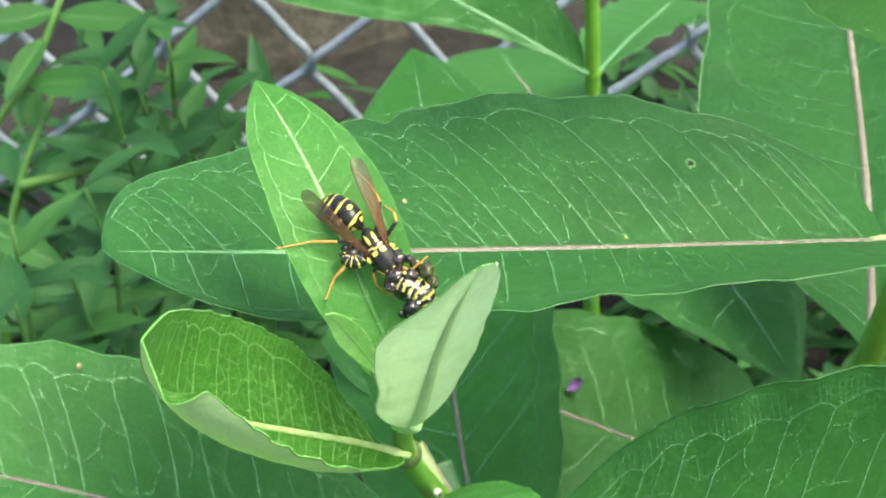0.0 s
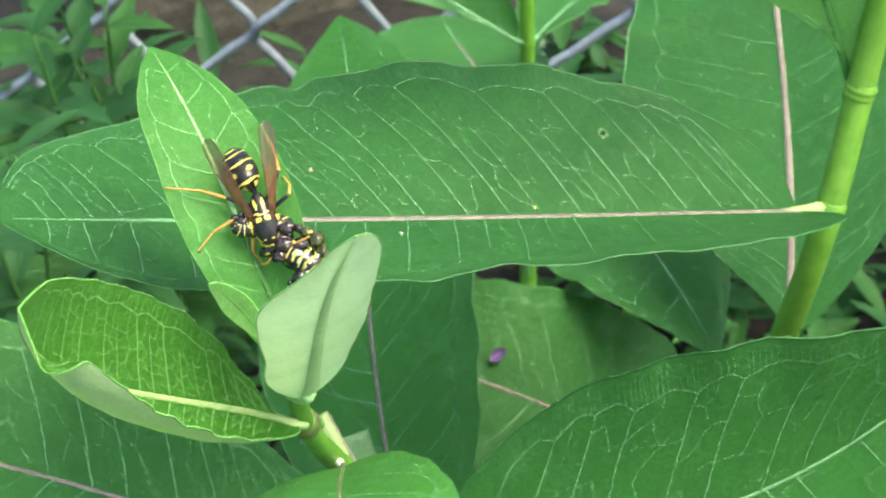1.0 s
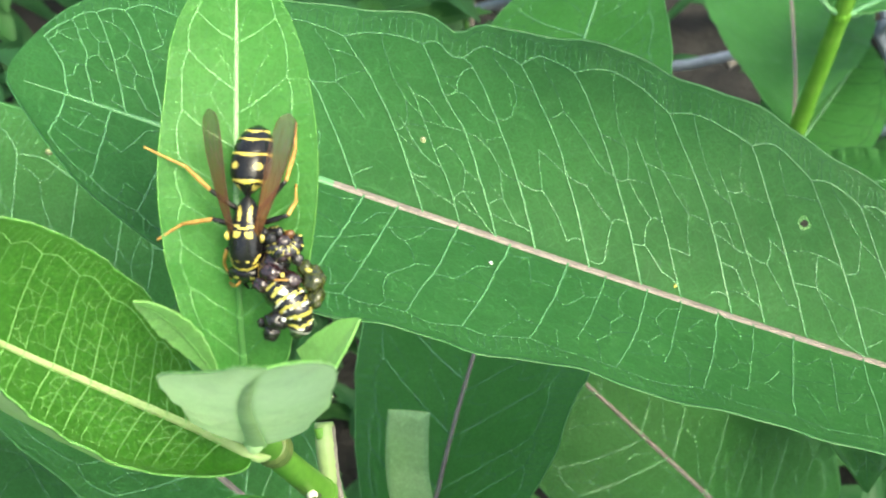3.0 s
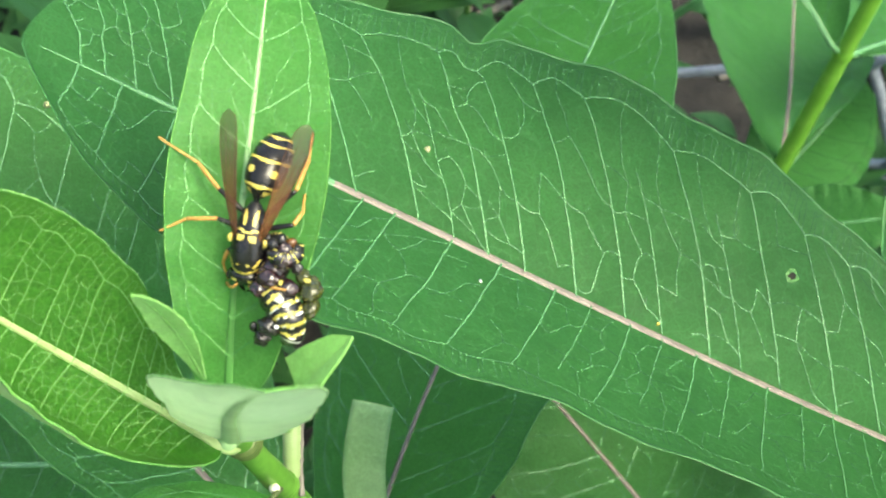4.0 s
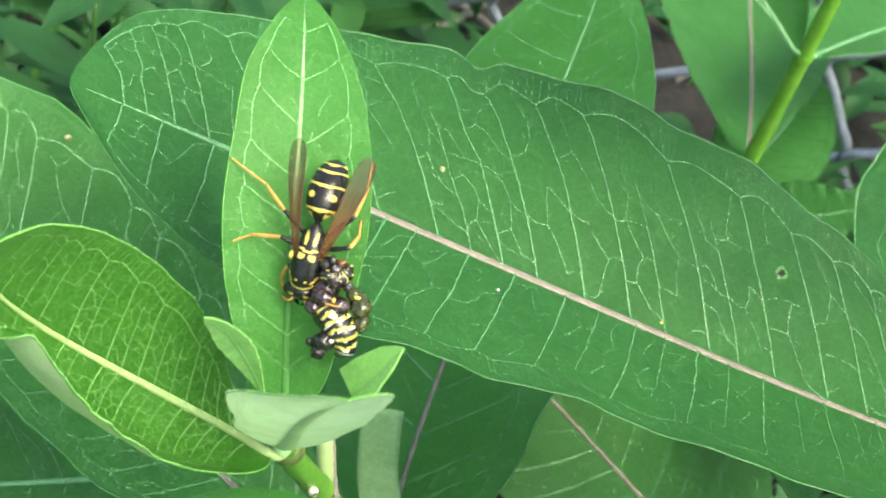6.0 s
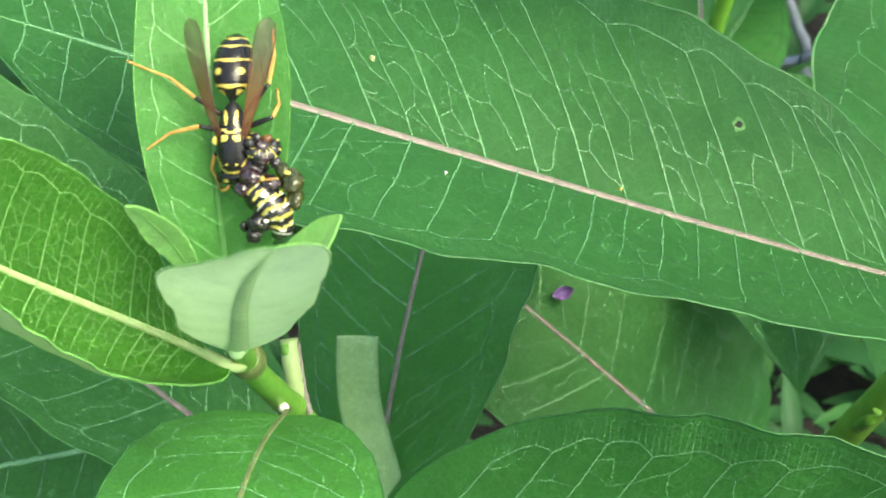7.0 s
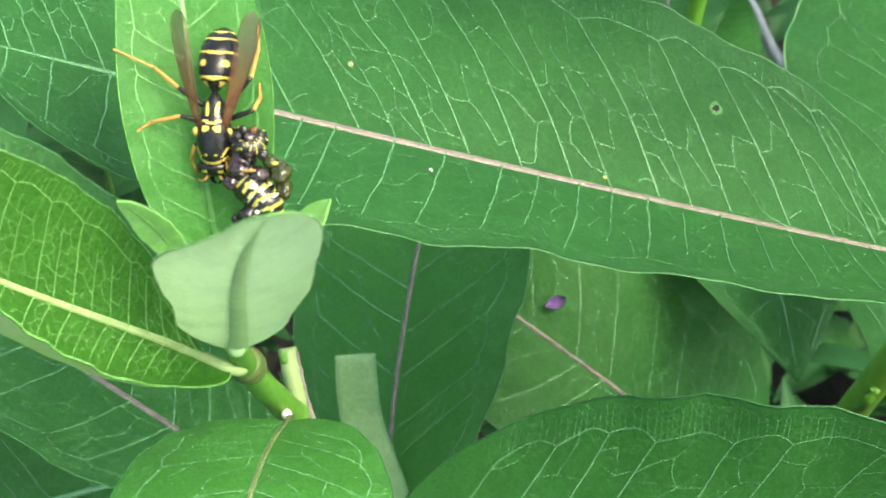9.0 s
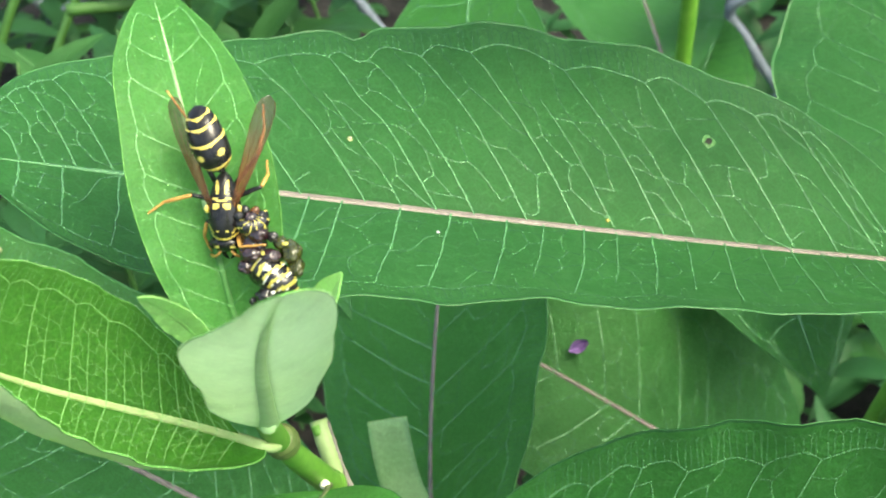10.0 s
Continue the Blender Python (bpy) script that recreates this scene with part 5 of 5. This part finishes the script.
        grid = mid[:, None] + side[:, None] * (half[:, None] * wing_q[None])[..., None] + n[:, None] * (0.10 * (1 - wing_q**2))[None, :, None]
        top, low = (grid + n[:, None] * 0.012).reshape(-1, 3) * MM, (grid - n[:, None] * 0.012).reshape(-1, 3) * MM
        m, faces = 210, []
        for i in range(29):
            for j in range(6):
                a = i * 7 + j
                faces += [(a, a + 1, a + 8, a + 7), (m + a, m + a + 7, m + a + 8, m + a + 1)]
            for j in (0, 6):
                a = i * 7 + j
                faces.append((a, a + 7, m + a + 7, m + a))
        uv = np.stack([np.repeat(wing_u * 0.012, 7), np.tile(wing_q * 0.001, 30)], -1)
        wing = local_part("wing", np.concatenate([top, low]), faces, wing_film, body, "smoky brown folded wing", None, np.concatenate([uv, uv]))
        wings.append(wing)
        for q0, q1, u0, u1, w in ((0.98, 0.98, 0.0, 0.96, 0.085), (0.6, 0.75, 0.02, 0.75, 0.06), (0.1, 0.35, 0.05, 0.8, 0.045), (-0.4, -0.2, 0.05, 0.9, 0.045), (0.75, -0.2, 0.5, 0.7, 0.035), (-0.98, -0.98, 0.0, 0.95, 0.05)):
            uu = np.linspace(u0, u1, 14)
            qq = np.linspace(q0, q1, 14)
            h = np.interp(uu, wing_u, half)
            line = np.stack([np.interp(uu, wing_u, mid[:, k]) for k in range(3)], 1)
            sd = np.stack([np.interp(uu, wing_u, side[:, k]) for k in range(3)], 1)
            nm = np.stack([np.interp(uu, wing_u, n[:, k]) for k in range(3)], 1)
            pts = line + sd * (h * qq)[:, None] + nm * (0.10 * (1 - qq**2) + 0.02)[:, None]
            tv, tf = tube(pts * MM, [w * MM, w * 0.7 * MM], 6, 20)
            local_part("wing_vein", tv, tf, VEIN_BROWN, wing)
    # Legs: thigh, shin and foot of each.
    limbs = []
    for points, name in LEGS:
        p = np.array(points, float) * MM
        hip, knee, heel, toe = p
        tv, tf = tube([hip, hip * 0.5 + knee * 0.5 + np.array([0, 0, 0.15 * MM]), knee], [0.30 * MM, 0.36 * MM, 0.24 * MM], 10, 12)
        leg = local_part("leg", tv, tf, black_shell, body, "black and orange jointed leg")
        limbs.append(leg)
        tv, tf = tube([knee, knee * 0.5 + heel * 0.5 + np.array([0, 0, 0.1 * MM]), heel], [0.23 * MM, 0.27 * MM, 0.20 * MM], 10, 12)
        local_part("shin", tv, tf, orange_leg, leg)
        tv, tf = tube([heel, heel * 0.5 + toe * 0.5 + np.array([0, 0, 0.15 * MM]), toe], [0.17 * MM, 0.15 * MM, 0.12 * MM], 8, 14, 0, 0.12)
        local_part("foot", tv, tf, orange_leg, leg)
        for s in (1, -1):
            away = np.array([0.25 * s, 0.3, -0.15]) * MM
            tv, tf = tube([toe, toe + away * 0.6, toe + away + np.array([0, 0, -0.1 * MM])], [0.07 * MM, 0.05 * MM, 0.02 * MM], 5, 6)
            local_part("claw", tv, tf, eye_dark, leg)
    return body, abdomen, limbs[0], wings


VEIN_BROWN = plain_material("vein_brown", (0.05, 0.02, 0.008), (0.10, 0.04, 0.015), 0.3, 900.0)
WING_SPREAD = (4.6, 4.6)
LEGS = (
    (((1.0, -1.6, -0.7), (4.3, -3.9, 0.3), (7.6, -6.1, -1.2), (12.5, -8.1, -0.9)), "hind"),
    (((1.2, 0.0, -0.8), (4.0, -0.6, 0.2), (7.7, 0.3, -0.6), (10.6, 2.3, -0.6)), "middle"),
    (((-1.2, -0.3, -0.7), (-4.6, -1.6, 0.0), (-5.1, -3.0, -1.6), (-4.5, -4.6, -3.8)), "middle"),
    (((-1.0, -1.6, -0.7), (-4.2, -5.4, -0.2), (-4.4, -8.6, -3.2), (-3.8, -11.4, -5.6)), "hind"),
    (((0.9, 1.8, -0.8), (2.4, 2.8, -0.5), (3.1, 4.6, -1.9), (2.4, 6.8, -3.0)), "fore"),
    (((-0.8, 2.0, -0.8), (-1.6, 4.4, -0.2), (-2.1, 5.6, 1.4), (-5.6, 5.2, 2.7)), "fore"),
)
wasp_body, wasp_abdomen, wasp_hind_leg, wasp_wings = wasp()


FLESH_ORANGE = plain_material("flesh_orange", (0.06, 0.022, 0.008), (0.22, 0.09, 0.02), 0.15, 900.0, 0.4, 0.0002, 0.0, 0.7, 0.6)


PREY_BITS = (
    ("flesh", (-0.01478, 0.13242, 0.36700), (1.35, 1.75, 1.2), flesh_green, "glossy dark green wet flesh"),
    ("flesh", (-0.01428, 0.13096, 0.36583), (0.95, 1.6, 1.0), flesh_green, "glossy dark green wet flesh"),
    ("flesh", (-0.01591, 0.13324, 0.36801), (0.9, 0.9, 0.8), flesh_green, "glossy dark green wet flesh"),
    ("flesh", (-0.01944, 0.13198, 0.36796), (1.3, 1.1, 0.9), flesh_dark, "dark red chewed flesh"),
    ("flesh", (-0.02039, 0.13113, 0.36665), (1.0, 0.9, 0.8), flesh_dark, "dark red chewed flesh"),
    ("flesh", (-0.01839, 0.13363, 0.36944), (1.2, 1.0, 0.9), flesh_dark, "dark red chewed flesh"),
    ("flesh", (-0.01721, 0.13153, 0.36769), (1.2, 1.0, 0.8), flesh_dark, "dark red chewed flesh"),
    ("leg_stub", (-0.01672, 0.13342, 0.36899), (0.7, 0.7, 0.6), skin_black, ""),
    ("skin_scrap", (-0.01806, 0.13136, 0.36848), (0.25, 0.35, 0.2), skin_yellow, "yellow skin scrap"),
    ("skin_scrap", (-0.01531, 0.13238, 0.36859), (0.4, 0.25, 0.2), skin_yellow, "yellow skin scrap"),
    ("spot", (-0.01772, 0.12983, 0.36737), (0.48, 0.4, 0.3), skin_white, "white skin spot"),
    ("leg_stub", (-0.01826, 0.12805, 0.36442), (1.35, 1.1, 1.1), skin_black, ""),
    ("leg_stub", (-0.01876, 0.12724, 0.36315), (1.0, 0.9, 0.9), skin_black, ""),
    ("leg_stub", (-0.01992, 0.12829, 0.36342), (0.6, 0.6, 0.6), skin_black, ""),
    ("spot", (-0.01738, 0.12748, 0.36553), (0.28, 0.24, 0.2), skin_white, "white skin spot"),
)


def blob(name, at, size, material, seed, parent, label=""):
    """A lump of wet flesh or skin at a place in its parent's space; sizes in millimetres."""
    bm = bmesh.new()
    bmesh.ops.create_icosphere(bm, subdivisions=4, radius=1.0)
    for vert in bm.verts:
        k = 1 + 0.2 * noise.noise(vert.co * 1.4 + Vector((seed, 0, 0))) + 0.13 * noise.noise(vert.co * 3.5 + Vector((0, seed, 0)))
        vert.co = Vector([vert.co[m] * size[m] * k * MM for m in range(3)])
    data = bpy.data.meshes.new(name)
    bm.to_mesh(data)
    bm.free()
    data.materials.append(material)
    data.polygons.foreach_set("use_smooth", np.ones(len(data.polygons), dtype=bool))
    ob = new(name, data)
    ob.parent = parent
    ob.location = at
    return tagged(ob, label) if label else ob


def prey():
    """The chewed remains of a banded caterpillar, bent along the leaf."""
    base = (-0.0170, 0.1310, 0.3655)
    body = thing("caterpillar_remains", base, "chewed wet remains of a black, yellow and white banded caterpillar", "caterpillar")
    path = np.array([(-0.02031, 0.13695, 0.36948), (-0.01921, 0.1353, 0.36866), (-0.01935, 0.13375, 0.36713), (-0.01886, 0.13208, 0.36604), (-0.01756, 0.13067, 0.36557), (-0.01636, 0.12957, 0.36485), (-0.0158, 0.12869, 0.36365), (-0.01618, 0.12806, 0.36214)])
    count, sides = 90, 26
    line = spline(path, count)
    s = np.linspace(0, 1, count)
    r = np.interp(s, [0, 0.08, 0.2, 0.32, 0.45, 0.6, 0.78, 0.9, 1], [0.9, 1.5, 1.75, 1.65, 1.8, 2.05, 1.85, 1.5, 0.6]) * MM
    r = r * (1 + 0.11 * np.abs(np.sin(s * 26)) - 0.05)
    t = unit(np.gradient(line, axis=0))
    a = unit(np.cross(t, np.array([-0.13, -0.6, 0.79])))
    b = np.cross(a, t)
    ang = np.linspace(0, 2 * math.pi, sides, endpoint=False)
    ring = line[:, None] + (np.cos(ang)[None, :, None] * a[:, None] + np.sin(ang)[None, :, None] * b[:, None]) * r[:, None, None]
    for i in range(count):
        for j in range(sides):
            k = 1 + 0.22 * noise.noise(Vector(ring[i, j]) * 500) * (1.4 if s[i] < 0.45 else 0.5)
            ring[i, j] = line[i] + (ring[i, j] - line[i]) * k
    v, f = skin_of(ring)
    picks = np.zeros(len(f), int)
    rng = np.random.default_rng(5)
    for i in range(count - 1):
        for j in range(sides):
            x, th = s[i], ang[j]
            wild = noise.noise(Vector((x * 26, th * 1.3, 2)))
            band = (x * 15 + 0.16 * math.sin(2 * th + 9 * x) + 0.22 * wild) % 1.0
            rough = noise.noise(Vector((x * 55, th * 2.2, 0)))
            if x > 0.45:
                bright = math.cos(th - 2.3) > 0.05 + 0.3 * rough
                pick = 0 if band < 0.58 + 0.12 * wild or not bright else (1 if band < 0.91 else 2)
                if rough > 0.32:
                    pick = 0
                if x > 0.88:
                    pick = 0 if (x * 42) % 1 < 0.72 else 2
            elif x < 0.16:
                pick = 1 if band < 0.22 and rough < 0.1 else 0
            else:
                pick = 3 if rough < 0.15 else 0
            picks[i * sides + j] = pick
    mesh_part("body", v, f, [skin_black, skin_yellow, skin_white, flesh_dark], body, "", picks)

    for name, at, size, material, word in PREY_BITS:
        blob(name, np.array(at) - np.array(base), size, material, 7.3 * size[0] + 1000 * at[0], body, word)
    rng = np.random.default_rng(12)
    for k in range(7):
        at = line[int(3 + 5.5 * k)] + unit(np.array([rng.uniform(-0.9, 0.9), -0.7, 0.75])) * 1.7 * MM
        r = rng.uniform(0.22, 0.5)
        blob("bead", at - np.array(base), (r, r * 1.1, r), (skin_black, flesh_dark, skin_black, flesh_dark)[k % 4], 20 + k, body)
    return body


prey()


def prey_chunk():
    """A bitten-off roll of the caterpillar that the wasp turns between its forelegs."""
    body = thing("caterpillar_chunk", (0, 0, 0), "rolled dark chunk of yellow-banded caterpillar held by the wasp", "caterpillar")
    count, sides = 40, 24
    turn = np.linspace(-0.3, 3.7, count)
    line = np.stack([1.15 * np.cos(turn), 0.95 * np.sin(turn), 0.35 * np.cos(turn * 0.7)], 1) * MM
    s = np.linspace(0, 1, count)
    r = np.interp(s, [0, 0.08, 0.5, 0.92, 1], [0.35, 0.95, 1.15, 1.0, 0.4]) * MM * (1 + 0.10 * np.abs(np.sin(s * 19)))
    t = unit(np.gradient(line, axis=0))
    a = unit(np.cross(t, np.array([0.0, 0.0, 1.0])))
    b = np.cross(a, t)
    ang = np.linspace(0, 2 * math.pi, sides, endpoint=False)
    ring = line[:, None] + (np.cos(ang)[None, :, None] * a[:, None] + np.sin(ang)[None, :, None] * b[:, None]) * r[:, None, None]
    v, f = skin_of(ring)
    picks = np.zeros(len(f), int)
    for i in range(count - 1):
        for j in range(sides):
            band = (s[i] * 6.5 + 0.2 * noise.noise(Vector((s[i] * 12, ang[j] * 1.2, 4)))) % 1.0
            picks[i * sides + j] = 1 if band > 0.80 and noise.noise(Vector((s[i] * 20, ang[j] * 1.6, 7))) < 0.25 else 0
    local_part("body", v, f, [skin_black, skin_yellow], body, "", picks)
    for name, at, size, material, word in (
            ("flesh", (0.1, -0.2, 0.5), (0.8, 0.8, 0.6), flesh_dark, "dark red chewed flesh"),
            ("flesh", (-0.7, -0.9, 0.3), (0.6, 0.5, 0.5), FLESH_ORANGE, "orange brown torn flesh"),
            ("leg_stub", (1.4, -0.9, 0.3), (0.55, 0.6, 0.5), skin_black, ""),
            ("leg_stub", (0.4, -1.3, 0.3), (0.5, 0.6, 0.5), skin_black, ""),
            ("leg_stub", (-1.3, -0.2, 0.7), (0.45, 0.5, 0.4), skin_black, "")):
        blob(name, np.array(at) * MM, size, material, 3.1 + at[0] * 5, body, word)
    return body


prey_roll = prey_chunk()


# ---------------------------------------------------------------- movement
def motions():
    walk(wasp_body, [
        (0, pose(-0.02075, 0.13620, 0.37039, -46.8, 10.7, 181.1) @ pose(0, 0, 0, 0, 0, 9)),
        (0.5, pose(-0.02072, 0.13637, 0.37058, -45.6, 12.8, 184.0) @ pose(0, 0, 0, 0, 0, 1)),
        (1, pose(-0.02120, 0.13660, 0.37061, -47.3, 9.1, 179.0) @ pose(0, 0, 0, 0, 0, -4)),
        (1.5, pose(-0.02051, 0.13661, 0.37080, -46.9, 8.2, 177.7) @ pose(0, 0, 0, 0, 0, -6)),
        (2, pose(-0.02258, 0.13619, 0.36981, -50.5, 2.2, 170.0) @ pose(0, 0, 0, 0, 0, 7)),
        (2.5, pose(-0.02261, 0.13665, 0.37029, -49.1, 5.2, 173.9)),
        (3, pose(-0.02280, 0.13642, 0.37005, -49.1, 7.3, 176.6)),
        (4.5, pose(-0.02266, 0.13627, 0.36991, -49.6, 6.4, 175.4)),
        (5, pose(-0.02265, 0.13614, 0.36978, -50.3, 3.6, 171.7)),
        (5.5, pose(-0.02217, 0.13676, 0.37047, -49.2, 1.3, 168.8)),
        (7, pose(-0.02181, 0.13661, 0.37046, -48.0, 8.0, 177.4)),
        (7.5, pose(-0.02153, 0.13702, 0.37088, -47.5, 6.7, 175.8)),
        (8.5, pose(-0.02191, 0.13706, 0.37081, -48.2, 4.6, 173.0)),
        (9, pose(-0.02235, 0.13707, 0.37072, -48.6, 3.9, 172.1)),
        (9.5, pose(-0.02235, 0.13751, 0.37130, -49.0, 6.8, 175.9)),
        (10, pose(-0.02201, 0.13792, 0.37177, -48.9, 1.4, 169.0)),
    ])
    walk(prey_roll, [
        (0, pose(-0.02425, 0.13660, 0.36985, -45, 0, 150)),
        (1, pose(-0.02405, 0.13660, 0.36985, -45, 0, 165)),
        (1.4, pose(-0.02270, 0.13570, 0.36830, -45, 0, 190)),
        (1.7, pose(-0.01960, 0.13520, 0.36850, -45, 0, 200)),
        (2, pose(-0.01830, 0.13475, 0.36990, -45, 0, 205)),
        (5, pose(-0.01850, 0.13480, 0.36985, -45, 0, 200)),
        (9, pose(-0.01820, 0.13485, 0.37000, -45, 0, 205)),
        (10, pose(-0.01900, 0.13540, 0.37040, -45, 0, 195)),
    ])
    walk(wasp_abdomen, [
        (0, pose(0, -0.0033, 0.00015, 6.0, 0, 20.0)),
        (0.5, pose(0, -0.0033, 0.00015, 6.0, 0, 14.0)),
        (1, pose(0, -0.0033, 0.00015, 6.0, 0, 15.0)),
        (1.5, pose(0, -0.0033, 0.00015, 6.0, 0, 16.0)),
        (2, pose(0, -0.0033, 0.00015, 6.0, 0, 6.0)),
        (2.5, pose(0, -0.0033, 0.00015, 6.0, 0, 5.0)),
        (3, pose(0, -0.0033, 0.00015, 6.0, 0, 0.4)),
        (4.5, pose(0, -0.0033, 0.00015, 6.0, 0, -7.2)),
        (5, pose(0, -0.0033, 0.00015, 6.0, 0, -3.1)),
        (5.5, pose(0, -0.0033, 0.00015, 6.0, 0, 1.5)),
        (7, pose(0, -0.0033, 0.00015, 6.0, 0, 1.3)),
        (7.5, pose(0, -0.0033, 0.00015, 6.0, 0, 1.7)),
        (8.5, pose(0, -0.0033, 0.00015, 6.0, 0, 0.0)),
        (9.2, pose(0, -0.0033, 0.00015, 6.0, 0, -0.9)),
        (9.3, pose(0, -0.0033, 0.00015, -30.0, 0, 3.0)),
        (9.4, pose(0, -0.0033, 0.00015, -30.0, 0, 16.0)),
        (9.5, pose(0, -0.0033, 0.00015, -33.0, 0, 19.0)),
        (9.7, pose(0, -0.0033, 0.00015, -22.0, 0, 12.0)),
        (10, pose(0, -0.0033, 0.00015, -33.0, 0, 20.0)),
    ])
    # The hind leg that is drawn up along the abdomen at the end.
    hip = Matrix.Translation((0.001, -0.0016, -0.0007))
    swing = lambda turn, lift: hip @ pose(0, 0, 0, lift, 0, turn) @ hip.inverted()
    walk(wasp_hind_leg, [(0, swing(0, 0)), (9.3, swing(0, 0)), (9.4, swing(-52, -8)), (9.5, swing(-36, -2)), (9.7, swing(-46, -6)), (10, swing(-33, 0))])
    # The wings part a little as the abdomen is raised.
    for wing, way in zip(wasp_wings, (1, -1)):
        root = Matrix.Translation((0.00155 * way, 0.00075, 0.00125))
        spread = lambda turn: root @ pose(0, 0, 0, 0, 0, turn * way) @ root.inverted()
        walk(wing, [(0, spread(0)), (9.2, spread(0)), (9.4, spread(5)), (9.7, spread(6)), (10, spread(6))])


motions()
